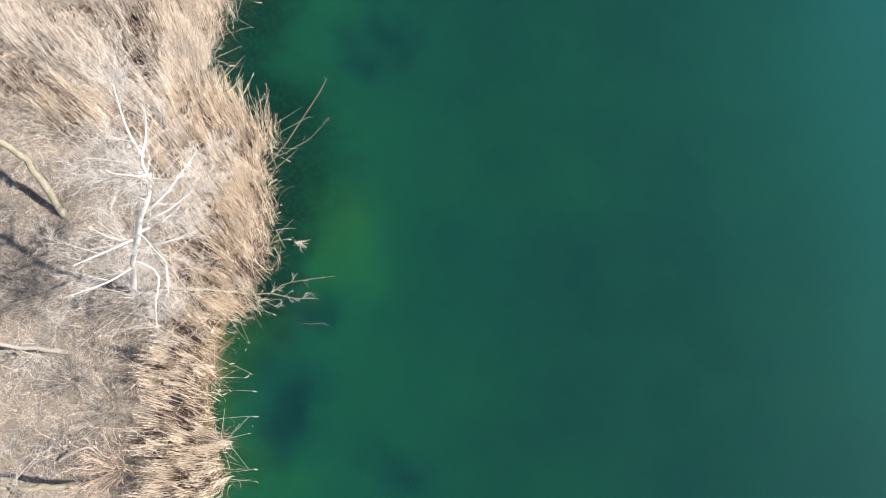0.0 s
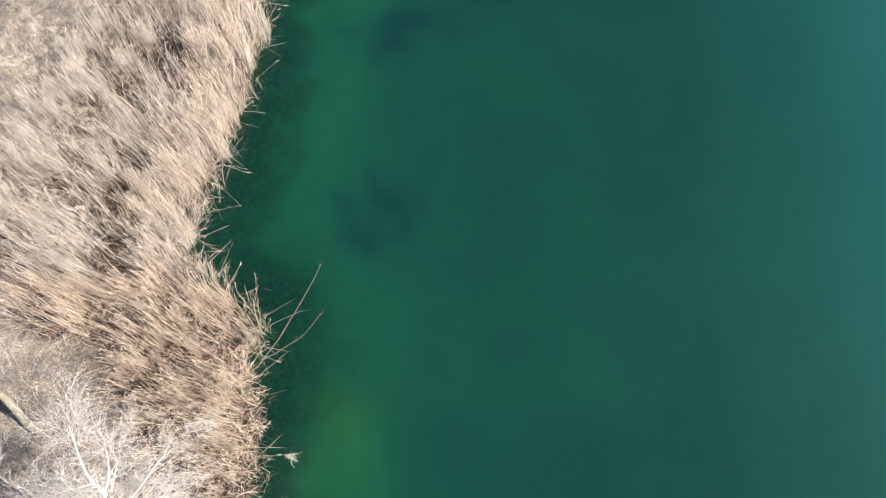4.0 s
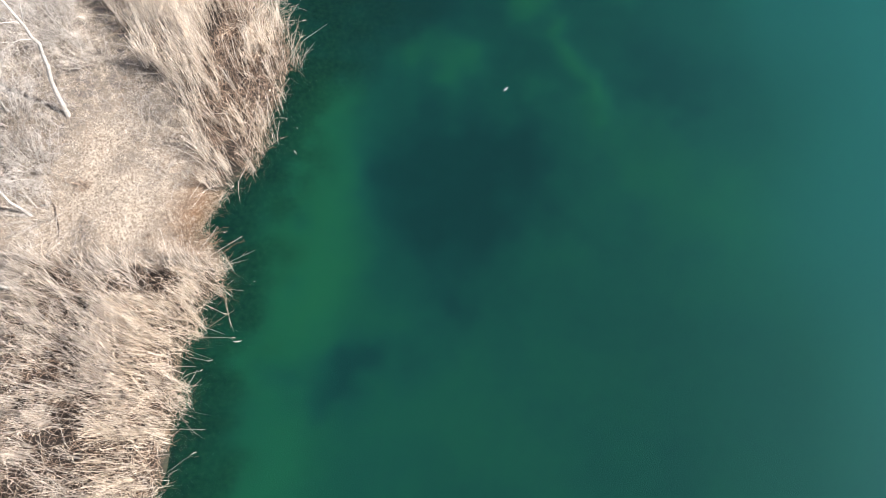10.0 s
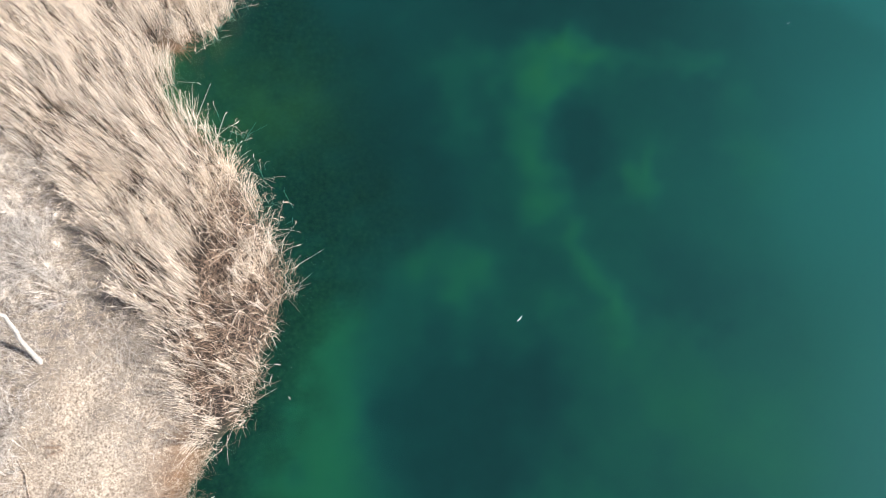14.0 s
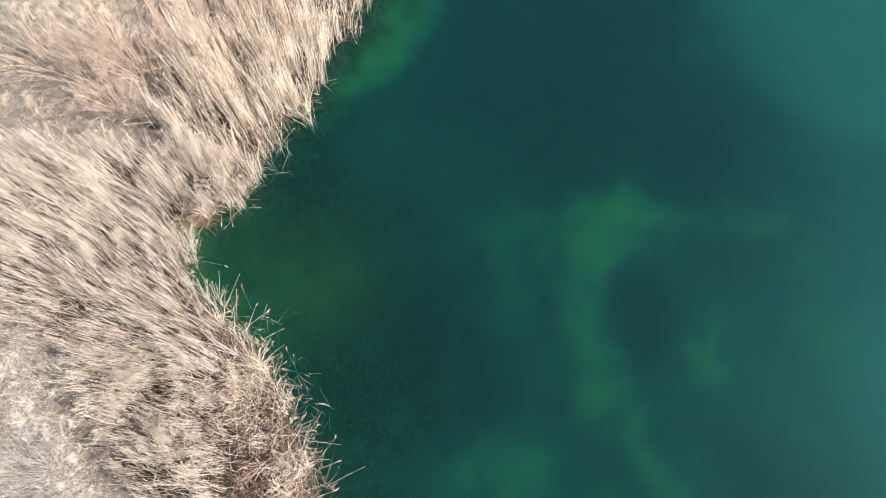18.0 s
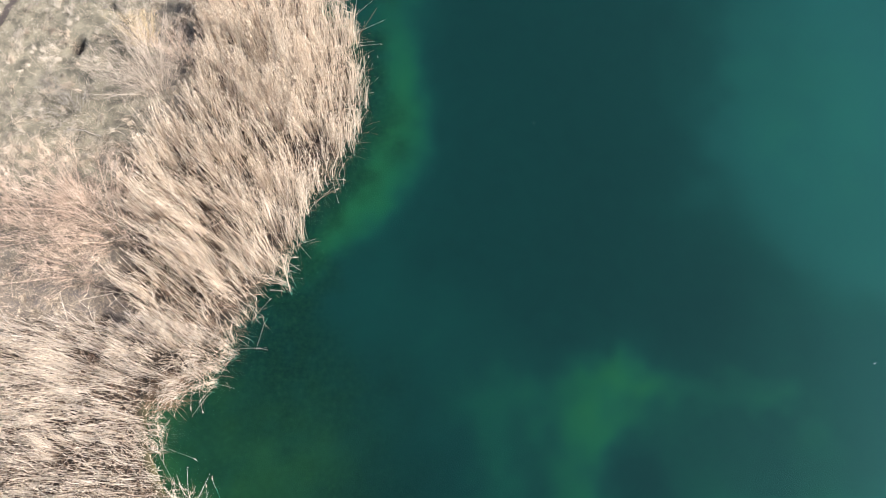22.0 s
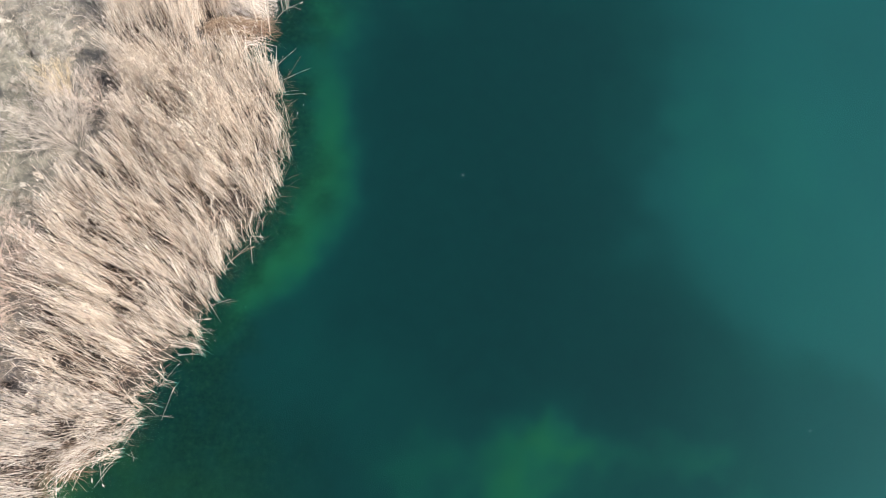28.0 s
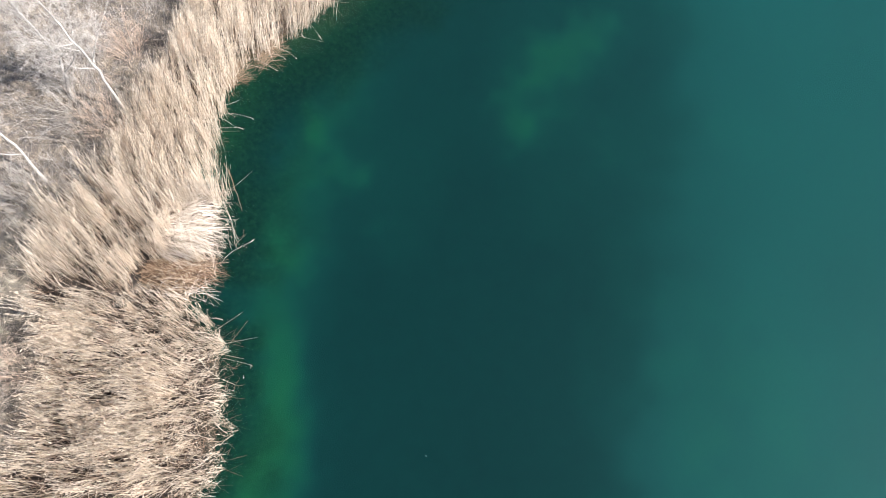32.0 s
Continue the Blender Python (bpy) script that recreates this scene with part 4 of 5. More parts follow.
grass(MEADOW, "grey-green tussocky meadow grass", 360, 0.26, M_TURF, 5, 1.0, name="meadow_grass", tufts=3.0, width=0.008, lie=1.2, combed=0.85)
grass(MEADOW, "pale straw tussocks in the meadow", 120, 0.34, M_GRASS, 7, 0.9, name="straw_tussocks", tufts=1.6, width=0.008, lie=1.0, combed=0.8)
grass(BANK_NORTH, "pale dry grass under bare trees", 240, 0.28, M_GRASS, 6, width=0.008)
grass([(-17, 35.5), (-11.2, 36.2), (-12.6, 38.8), (-14.0, 41.2), (-17, 43)], "bleached fine grass behind the headland reeds", 300, 0.38, M_PALE, 8, 0.4, name="bleached_grass", width=0.007, tufts=2)
grass([(-34, -12), (-16.5, -12), (-16.8, 14), (-17.2, 28), (-17.2, 46), (-18.4, 54), (-18.8, 66), (-14.5, 76), (-10, 86), (-34, 86)], "thin dry grass inland of the reeds", 8, 0.4, M_GRASS, 9, 0.6, name="inland_grass", width=0.012, tufts=0.8)


# ---- trees and shrubs ----
def smooth_line(points, k):
    """k points on a soft curve through a few given ones."""
    p = np.asarray(points, float)
    if len(p) == 2:
        p = np.stack([p[0], (p[0] + p[1]) / 2, p[1]])
    t = np.linspace(0, len(p) - 1, k)
    i = np.clip(t.astype(int), 0, len(p) - 2)
    f = (t - i)[:, None]
    a, b, c, d = p[np.clip(i - 1, 0, None)], p[i], p[i + 1], p[np.clip(i + 2, None, len(p) - 1)]
    return 0.5 * (2 * b + (c - a) * f + (2 * a - 5 * b + 4 * c - d) * f ** 2 + (3 * b - a - 3 * c + d) * f ** 3)


def tree(path, radius, label, bark_material, twig_material, limbs=6, arm=0.62, limb_length=2.6, from_part=0.45, twigs=7, spread=0.75, rise=0.2, group="bare trees on the bank", fine=7, name="tree", top=0.3, limb_material=None, haze=3, toward=(0, 0, 0), leaders=()):
    """A leafless tree: trunk through the given points, limbs, branches and a haze of twigs."""
    t = thing(name, label, "tree", group)
    trunk = smooth_line(path, 14)
    trunk[1:-1] += rng.normal(0, 0.03, (12, 3)) * np.array([1, 1, 0.2])
    radii = radius * np.linspace(1.0, top, 14) * rng.uniform(0.92, 1.08, 14)
    radii[0] *= 1.3
    bole = part("trunk", tubes(trunk[None], radii[None], 10), bark_material, t)
    arms = []
    for path in leaders:
        arms.append(part("limb", tubes(smooth_line(path, 9)[None], (radius * arm * np.linspace(1.0, 0.2, 9))[None], 7), limb_material or bark_material, t))
    lp, lr = sprout(trunk[None], radii[None], limbs, from_part, 0.98, limb_length, spread, rise, 7, 0.5, 0.07, 0.3, toward=toward)
    owners = [part("limb", tubes(lp[k:k + 1], lr[k:k + 1], 7), limb_material or bark_material, t) for k in range(limbs)] + [bole] + arms
    allp, allr = np.concatenate([lp, smooth_line(trunk[7:], 7)[None]]), np.concatenate([lr, radii[7:][None]])
    if leaders:
        allp = np.concatenate([allp, [smooth_line(path, 7) for path in leaders]])
        allr = np.concatenate([allr, np.tile(radius * arm * np.linspace(1.0, 0.2, 7), (len(leaders), 1))])
    bp, br = sprout(allp, allr, twigs, 0.15, 1.0, limb_length * 0.5, 0.7, 0.12, 5, 0.45, 0.08, 0.4, 0.004)
    for k in range(len(bp)):
        part("branch", tubes(bp[k:k + 1], br[k:k + 1], 4), twig_material, owners[k // twigs])
    tp, tr = sprout(bp, br, fine, 0.1, 1.0, limb_length * 0.28, 0.7, 0.08, 4, 0.55, 0.09, 0.4, 0.003)
    fp, fr = sprout(tp, tr, haze, 0.2, 1.0, limb_length * 0.14, 0.7, 0.05, 3, 0.6, 0.09, 0.4, 0.0025)
    part("crown", joined([tubes(tp, tr, 3), tubes(fp, fr, 3)]), twig_material, t, "haze of fine leafless twigs", kind="stuff")
    return t


def on_ground(x, y, dz=-0.05):
    return (x, y, float(relief(np.array([x]), np.array([y]))[0]) + dz)


def shrub(x, y, height, label, material, stems=40, spread=0.55, twigs=5, lean=(0.0, 0.0), group="leafless shrubs", width=0.5, name="shrub"):
    """A leafless shrub: many stems fanning from one foot, each with twigs."""
    t = thing(name, label, "shrub", group)
    a, q = rng.uniform(0, 2 * np.pi, stems), rng.random(stems) ** 0.6
    bx, by = x + width * 0.5 * q * np.cos(a), y + width * 0.5 * q * np.sin(a)
    b = np.stack([bx, by, relief(bx, by) - 0.04], axis=1)
    h = height * rng.uniform(0.6, 1.1, stems)
    out = np.stack([np.cos(a), np.sin(a)], axis=1) * (spread * q)[:, None] + np.array([lean])
    u = np.linspace(0, 1, 5)
    line = np.stack([b[:, 0:1] + h[:, None] * out[:, 0:1] * u ** 1.3, b[:, 1:2] + h[:, None] * out[:, 1:2] * u ** 1.3, b[:, 2:3] + h[:, None] * u], axis=2)
    line[:, 1:] += np.cumsum(rng.normal(0, 0.03, (stems, 4, 3)), axis=1) * height * 0.5
    rad = 0.008 * rng.uniform(0.6, 1.3, stems)[:, None] * (1 - 0.75 * u)[None, :]
    for k in range(stems):
        part("stem", tubes(line[k:k + 1], rad[k:k + 1], 4), material, t)
    tp, tr = sprout(line, rad, twigs, 0.2, 1.0, height * 0.35, 0.5, 0.25, 4, 0.6, 0.06, 0.4, 0.003)
    fp, fr = sprout(tp, tr, 2, 0.2, 1.0, height * 0.18, 0.55, 0.1, 3, 0.7, 0.06, 0.4, 0.0028)
    part("crown", joined([tubes(tp, tr, 3), tubes(fp, fr, 3)]), material, t, kind="stuff")
    return t


tree([on_ground(-10.8, 5.55), (-9.75, 5.62, 2.8), (-8.54, 5.78, 5.6), (-7.86, 6.1, 6.9), (-7.19, 6.35, 8.1), (-6.96, 6.5, 8.8)], 0.10,
     "pale leafless birch leaning over reeds with a twiggy white crown", M_WHITEBARK, M_TWIG, limbs=4, limb_length=2.7, from_part=0.35, twigs=9, fine=10, rise=0.0, top=0.62, arm=0.45, limb_material=M_WHITEBARK, haze=5, toward=(0.1, 0.1, -0.1),
     leaders=[[(-7.0, 6.45, 8.7), (-6.96, 6.65, 9.2), (-6.74, 7.05, 9.6), (-6.66, 7.5, 10.0)], [(-7.0, 6.45, 8.7), (-7.16, 6.54, 9.0), (-7.46, 6.55, 9.3), (-8.05, 6.5, 9.6)],
              [(-7.05, 6.4, 8.5), (-7.52, 6.38, 8.9), (-8.4, 6.0, 9.0)], [(-6.9, 6.68, 9.25), (-7.09, 7.1, 9.8), (-7.31, 7.97, 10.3)], [(-8.44, 5.82, 5.8), (-8.71, 5.35, 6.4), (-9.46, 4.77, 6.8)],
              [(-9.44, 5.66, 3.5), (-9.83, 4.99, 4.2), (-10.7, 4.47, 4.6)], [(-8.0, 6.0, 6.6), (-7.0, 6.17, 7.2), (-6.27, 6.63, 7.6)], [(-8.6, 5.72, 5.4), (-7.56, 5.63, 6.0), (-6.67, 5.82, 6.4)],
              [(-9.2, 5.68, 4.0), (-8.47, 5.3, 4.0), (-8.46, 4.38, 3.9), (-8.5, 3.76, 3.5)]])
tree([on_ground(-10.6, 5.35), (-9.7, 5.46, 1.55), (-8.6, 5.42, 1.7), (-7.7, 5.42, 1.4), (-6.76, 5.48, 0.5)], 0.085,
     "low mossy stem leaning out from a birch over the water", M_MOSSY, M_TWIG, limbs=3, limb_length=1.0, from_part=0.8, twigs=5, fine=3, rise=-0.05, top=0.3, arm=0.26, haze=1, toward=(0.6, 0, 0.1),
     leaders=[[(-6.9, 5.47, 0.6), (-5.97, 5.55, 0.45), (-5.6, 5.85, 0.45), (-4.84, 6.04, 0.4), (-3.8, 6.2, 0.3)], [(-5.97, 5.55, 0.45), (-5.2, 5.4, 0.35), (-4.35, 5.4, 0.25)], [(-6.6, 5.5, 0.5), (-6.2, 5.3, 0.42), (-5.75, 5.07, 0.3)]])
tree([on_ground(-13.5, 8.35), (-13.85, 9.3, 2.0), (-14.1, 9.75, 3.0), (-14.9, 10.0, 4.6), (-16.2, 10.2, 6.5)], 0.13,
     "curved leaning trunk with yellow-green moss and few branches", M_MOSSY, M_GREYTWIG, limbs=4, from_part=0.6, limb_length=1.8, fine=3, twigs=4, top=0.6)
tree([on_ground(-11.8, -0.75), (-11.9, -0.75, 3), (-12.3, -0.6, 6.5)], 0.12, "mossy straight trunk with bare grey branches", M_MOSSY, M_GREYTWIG, limbs=5, from_part=0.5, limb_length=1.8)
tree([on_ground(-12.8, 3.5), (-13.1, 3.4, 2), (-13.6, 3.3, 5), (-14, 3.4, 7)], 0.10, "grey leafless tree with pale twigs", M_GREYBARK, M_TWIG, limbs=7, from_part=0.25, limb_length=2.2)
tree([on_ground(-12.6, 33.8), (-12.44, 34.23, 2.0), (-12.1, 34.6, 3.5), (-11.95, 34.68, 4.7), (-12.1, 34.8, 6.4), (-12.5, 35.0, 7.8)], 0.085, "white-barked birch trunk with dark knots beside a grassy clearing", M_BIRCH, M_TWIG, limbs=6, from_part=0.5, limb_length=2.2)
tree([on_ground(-14.85, 33.9), (-14.68, 33.78, 1.8), (-14.44, 33.65, 3.5), (-14.27, 33.34, 5.0)], 0.075, "many-stemmed pale leafless tree at the edge of a clearing", M_BIRCH, M_TWIG, limbs=6, from_part=0.3, limb_length=2.0, fine=9, haze=4, top=0.35,
     leaders=[[(-14.8, 33.85, 0.8), (-14.9, 33.72, 1.6), (-15.1, 33.5, 2.6), (-15.05, 33.0, 4.0)], [(-14.75, 33.85, 0.8), (-14.47, 33.77, 1.6), (-14.04, 33.78, 3.0), (-13.54, 33.65, 4.6)]])
tree([on_ground(-13.28, 29.85), (-13.53, 30.08, 2.0), (-13.81, 30.32, 3.2), (-13.85, 30.55, 4.8)], 0.055, "slim pale leafless tree at the edge of a clearing", M_BIRCH, M_TWIG, limbs=7, from_part=0.3, limb_length=2.0, fine=9, haze=4)
tree([on_ground(-13.3, 27.2), (-13.48, 27.03, 1.3), (-13.62, 26.8, 2.4), (-13.8, 26.75, 4.0), (-14.3, 26.6, 5.6)], 0.065, "pale slim trunk leaning out of the reeds", M_BIRCH, M_TWIG, limbs=6, from_part=0.35, limb_length=2.0, fine=9, haze=4)
tree([on_ground(-14.2, 28.75), (-14.23, 29.0, 2.0), (-14.15, 29.37, 3.6), (-14.3, 29.8, 5.2)], 0.045, "slim bare tree with long pale limbs", M_GREYBARK, M_TWIG, limbs=7, from_part=0.2, limb_length=2.3, fine=9, haze=4)
tree([on_ground(-10.45, 70.4), (-10.35, 70.9, 1.6), (-10.3, 71.1, 3.2), (-10.8, 71.5, 5.4)], 0.075, "white-limbed bare tree leaning back from golden reeds", M_BIRCH, M_TWIG, limbs=7, from_part=0.3, limb_length=2.2, fine=9, haze=4)
tree([on_ground(-8.4, 69.9), (-8.68, 70.4, 2.2), (-8.9, 70.6, 4.0), (-9.6, 71.2, 6.0)], 0.065, "slender pale tree forking low behind the reeds", M_BIRCH, M_TWIG, limbs=6, from_part=0.35, limb_length=2.0, fine=8)
tree([on_ground(-10.76, 66.9), (-11.4, 67.7, 2.0), (-11.76, 67.84, 3.5), (-12.8, 68.0, 5.0)], 0.06, "bare pale tree low over dry grass", M_BIRCH, M_TWIG, limbs=7, from_part=0.2, limb_length=2.0, fine=9, haze=4)

brush(BANK_SOUTH, "tangled grey-brown twigs and canes over litter", 26, M_GREYTWIG, 1)
brush(BANK_SOUTH, "bleached fallen twigs over litter", 22, M_TWIG, 2, 0.3)
brush([(-17.6, 27), (-12.6, 27), (-12.0, 29), (-12.6, 31.6), (-12.2, 35), (-13.5, 41), (-17.6, 46)], "tangled pale twigs under bare trees", 46, M_TWIG, 3, 0.8)
brush(BANK_NORTH, "tangled grey twigs under bare trees", 18, M_GREYTWIG, 4, 0.4)
brush(BANK_NORTH, "bleached fallen twigs under bare trees", 30, M_TWIG, 5, 0.5)
brush(BEHIND_BAY, "reddish low twigs in dry grass", 10, M_RED, 6, 0.4)
brush([(-9.4, 31.3), (-7.3, 31.2), (-7.5, 33.5), (-9.0, 35.6), (-10.6, 36.8), (-11.4, 36.0)], "lilac-grey thin stalks behind broken reeds", 45, M_GREYTWIG, 11, 0.55)
LOW_BANK = [(-8.4, 28.5), (-6.2, 28.4), (-6.2, 31.0), (-7.8, 31.2)]
brush(CLEARING, "scattered dark broken stems in flattened grass", 12, M_UNDER, 9, 0.1)
brush(CLEARING, "scattered bleached twigs in flattened grass", 9, M_TWIG, 10, 0.15)
brush(LOW_BANK, "wet brown reed litter on a low bank", 70, M_UNDER, 7, 0.2)
brush(LOW_BANK, "rust-brown broken stalks on a low bank", 50, M_RUSTY, 8, 0.22)
shrub(-12.3, 52.6, 2.6, "large reddish-brown leafless willow shrub behind the reeds", M_RED, 60, 0.75, 9, width=1.6)
shrub(-13.6, 53.6, 2.2, "reddish leafless willow shrub in dry grass", M_RED, 60, 0.7, 5, width=1.3)
shrub(-11.3, 58.4, 2.3, "broad beige leafless shrub fanning over the meadow edge", M_BEIGE, 48, 0.95, 12, lean=(-0.05, 0.3), width=0.9)
shrub(-12.0, 60.5, 1.2, "thin ochre leafless shrub at the meadow edge", M_OCHRE, 45, 0.6, 6, width=1.0)
shrub(-10.5, 59.9, 1.5, "thin reddish shrub behind golden reeds", M_RED, 32, 0.5, 5, width=0.9)
shrub(-14.8, 52.6, 2.0, "pinkish leafless willow shrub in dry grass", M_RED, 60, 0.85, 7, width=1.8)
shrub(-13.2, 51.2, 1.7, "pale pinkish leafless willow shrub beside reeds", M_RED, 50, 0.8, 7, width=1.5)
shrub(-16.4, 53.2, 1.9, "pinkish leafless willow shrub in dry grass", M_RED, 50, 0.85, 6, width=1.6)
shrub(-12.6, 2.6, 1.0, "low grey leafless bush on the bank", M_GREYTWIG, 40, 0.9, 5, width=1.2)
shrub(-14.2, 5.6, 0.9, "low dark leafless bush on the bank", M_GREYTWIG, 45, 1.0, 5, width=1.3)
shrub(-11.2, 7.6, 1.1, "pale low leafless bush under the birch", M_TWIG, 40, 0.9, 5, width=1.1)
shrub(-14.6, 12.0, 0.8, "olive-brown bushy grass clump", M_TURF, 60, 1.0, 5, width=1.2)
shrub(-11.5, 31.0, 0.35, "small dark dead plant clump in a clearing", M_UNDER, 30, 0.8, 4, width=0.35)
shrub(-9.15, 29.15, 0.2, "tiny dark dead plant clump in flattened grass", M_UNDER, 16, 0.7, 3, width=0.15)
shrub(-13.4, 31.6, 1.3, "tangled pale leafless bush beside a clearing", M_TWIG, 45, 0.9, 6, width=1.2)
shrub(-11.6, 66.2, 1.2, "tangled pale leafless bush under bare trees", M_TWIG, 45, 0.9, 6, width=1.2)
shrub(-10.6, 71.4, 1.6, "tangled pale leafless bush under bare trees", M_TWIG, 50, 0.8, 6, width=1.3)
shrub(-14.4, 57.4, 0.9, "low grey leafless shrub in the meadow", M_GREYTWIG, 50, 0.9, 4, width=1.4)
shrub(-14.5, 32.2, 1.8, "dense dark grey leafless bush", M_GREYTWIG, 60, 0.8, 6, width=1.4)
shrub(-13.6, 37.6, 1.6, "pale lilac-grey leafless bush in grass", M_TWIG, 60, 0.8, 6, width=1.5)
shrub(-12.2, 36.2, 1.2, "low pale leafless bush beside reeds", M_TWIG, 40, 0.8, 5, width=1.2)
shrub(-10.7, -0.3, 1.5, "pinkish-brown leafless shrub behind the reeds", M_RED, 45, 0.6, 5, width=0.9)
shrub(-11.2, 1.6, 1.2, "dark tangled leafless bush on the bank", M_GREYTWIG, 45, 0.8, 5, width=1.2)
shrub(-8.6, 72.6, 1.6, "reddish-grey leafless shrub under a bare tree", M_RED, 45, 0.6, 5, width=1.0)
shrub(-9.6, 64.4, 1.4, "grey leafless bush at the back of the reeds", M_GREYTWIG, 40, 0.7, 5, width=1.1)
shrub(-9.8, 68.8, 1.5, "tangled grey leafless bush under bare trees", M_GREYTWIG, 50, 0.8, 5, width=1.3)
shrub(-14.5, 33.5, 1.3, "tangled pale bush round the foot of a many-stemmed tree", M_TWIG, 40, 0.9, 6, width=1.2)
shrub(-13.0, 29.9, 1.0, "low pale twigs at the foot of a slim tree", M_TWIG, 35, 0.9, 5, width=0.9)
shrub(-10.5, 5.5, 2.2, "pale bush of thin suckers round the foot of a birch", M_TWIG, 40, 0.85, 7, width=0.9, lean=(0.1, 0.0))
shrub(-9.3, 4.6, 1.5, "pale leafless bush among the reeds under a birch", M_TWIG, 40, 0.9, 6, width=1.2)
shrub(-10.4, 69.9, 1.7, "grey leafless bush hiding the foot of a bare tree", M_TWIG, 45, 0.9, 6, width=1.3)
shrub(-10.9, 66.4, 1.4, "tangled grey bush at the foot of a bare tree", M_GREYTWIG, 45, 0.9, 6, width=1.3)
shrub(-9.0, 69.4, 1.5, "reddish-grey bush between reeds and a bare tree", M_RED, 40, 0.7, 5, width=1.0)


# ---- dead wood and loose things ----
def dead_branch(paths, radius, label, material, name="dead_branch", twig=True, group="dead branches"):
    """A fallen branch: its stem and forks as given curves, with a few twigs."""
    t = thing(name, label, "branch", group)
    for k, path in enumerate(paths):
        line = smooth_line(path, 10)
        line[1:-1] += rng.normal(0, 0.015, (8, 3))
        r = (radius if k == 0 else radius * 0.6) * np.linspace(1, 0.25, 10)
        bough = part("stem" if k == 0 else "fork", tubes(line[None], r[None], 7), material, t)
        if twig:
            p, q = sprout(line[None], r[None], 6, 0.4, 1.0, 0.35, 0.5, 0.03, 4, 0.35, 0.08, 0.4, 0.003)
            for m in range(len(p)):
                part("twig", tubes(p[m:m + 1], q[m:m + 1], 4), material, bough)
    return t


dead_branch([[(-7.1, 9.8, 0.45), (-6.6, 10.2, 0.5), (-5.9, 11.0, 0.6), (-5.15, 12.32, 0.6), (-4.46, 14.0, 0.4)], [(-6.2, 10.6, 0.55), (-5.6, 10.95, 0.55), (-4.91, 11.44, 0.5), (-4.28, 12.3, 0.5)]], 0.02,
            "forked brown dead branch reaching out over the water", M_DEADWOOD)
dead_branch([[(-5.1, 4.65, -0.02), (-4.6, 4.55, 0.03), (-4.2, 4.6, 0.02), (-3.9, 4.4, -0.01)]], 0.006, "thin dead twig floating on the lake", M_DEADWOOD)
dead_branch([[on_ground(-12.4, 0.0, 0.1), (-11.9, 0.2, 0.75), (-11.3, 0.4, 1.0), (-11.0, 0.1, 0.55)]], 0.05, "white bent birch bough lying in brush", M_BIRCH)
dead_branch([[on_ground(-13.6, 2.2, 0.08), (-12.6, 2.35, 0.6), (-11.7, 2.6, 0.55)]], 0.03, "pale fallen bough in dry grass", M_GREYBARK)
dead_branch([[on_ground(-12.75, 30.6, 0.06), on_ground(-12.45, 30.2, 0.12), on_ground(-12.25, 29.5, 0.08), on_ground(-12.2, 29.0, 0.05)]], 0.035, "crooked grey stick lying in a clearing", M_DEADWOOD)
dead_branch([[on_ground(-13.0, 30.2, 0.05), on_ground(-12.5, 30.35, 0.07)]], 0.05, "short pale cut log in dry grass", M_GREYBARK, twig=False)
dead_branch([[on_ground(-14.4, 56.55, 0.04), on_ground(-13.8, 56.5, 0.08), on_ground(-13.1, 56.3, 0.05)]], 0.03, "bleached stick lying in the meadow", M_BIRCH, twig=False)
dead_branch([[(-4.55, 68.1, 0.12), (-4.2, 67.5, 0.25), (-3.9, 66.8, 0.18), (-3.7, 66.2, 0.02)]], 0.02, "broken brown reed stem hanging into the lake", M_BROWN, twig=False)


def single_reed(x, y, way, reach, height, plume, name, label, group, curve=1.4, droop=1.6):
    """One reed: stem, leaf and seed head."""
    t = thing(name, label + (" with a seed head" if plume else ""), "reed", group)
    z = float(relief(np.array([x]), np.array([y]))[0])
    c, s = math.cos(way), math.sin(way)
    u = np.linspace(0, 1, 8)
    line = np.stack([x + c * reach * u ** curve, y + s * reach * u ** curve, z - 0.05 + height * np.sin(u * droop)], axis=1)
    stem = part("stem", tubes(line[None], (0.0042 * np.linspace(1.1, 0.5, 8))[None], 4), M_STEM, t)
    p4 = line[[0, 3, 5, 7]][None]
    part("leaf", leaves_on(p4, 1.0, 0.35, 0.010), M_LEAF, stem)
    if plume:
        part("plume", plumes_on(p4, np.zeros((1, 2)), 1.1, 0.15), M_PLUME, stem, "pale seed head")
    return t


lean_rng = np.random.default_rng(21)
for y0, y1, count in ((-0.6, 3.9, 16), (5.0, 13.0, 5), (14, 28, 13), (29.2, 34, 6), (36, 43, 14), (44, 49, 6), (50, 62, 5), (63, 75, 8)):
    for k in range(count):
        y = lean_rng.uniform(y0, y1)
        single_reed(float(shore_x(y)) - lean_rng.uniform(-0.05, 0.25), y, lean_rng.normal(0.15, 0.7), lean_rng.uniform(0.5, 1.5), lean_rng.uniform(0.3, 1.0), lean_rng.random() < 0.6,
                    "leaning_reed", "single dry reed arching out over the water", "reeds leaning over the water", lean_rng.uniform(1.3, 2.2), lean_rng.uniform(1.6, 2.6))
for y0, y1, count in ((-0.6, 12.8, 22), (14, 28, 22), (32, 43, 20), (48, 62, 34), (64, 75, 22)):
    for k in range(count):
        y = lean_rng.uniform(y0, y1)
        single_reed(float(shore_x(y)) + lean_rng.uniform(-0.25, 0.3), y, lean_rng.uniform(0, 6.28), lean_rng.uniform(0.05, 0.4), lean_rng.uniform(1.2, 2.1), lean_rng.random() < 0.7,
                    "standing_reed", "single dry reed standing at the water's edge", "reeds standing at the water's edge", 1.8)

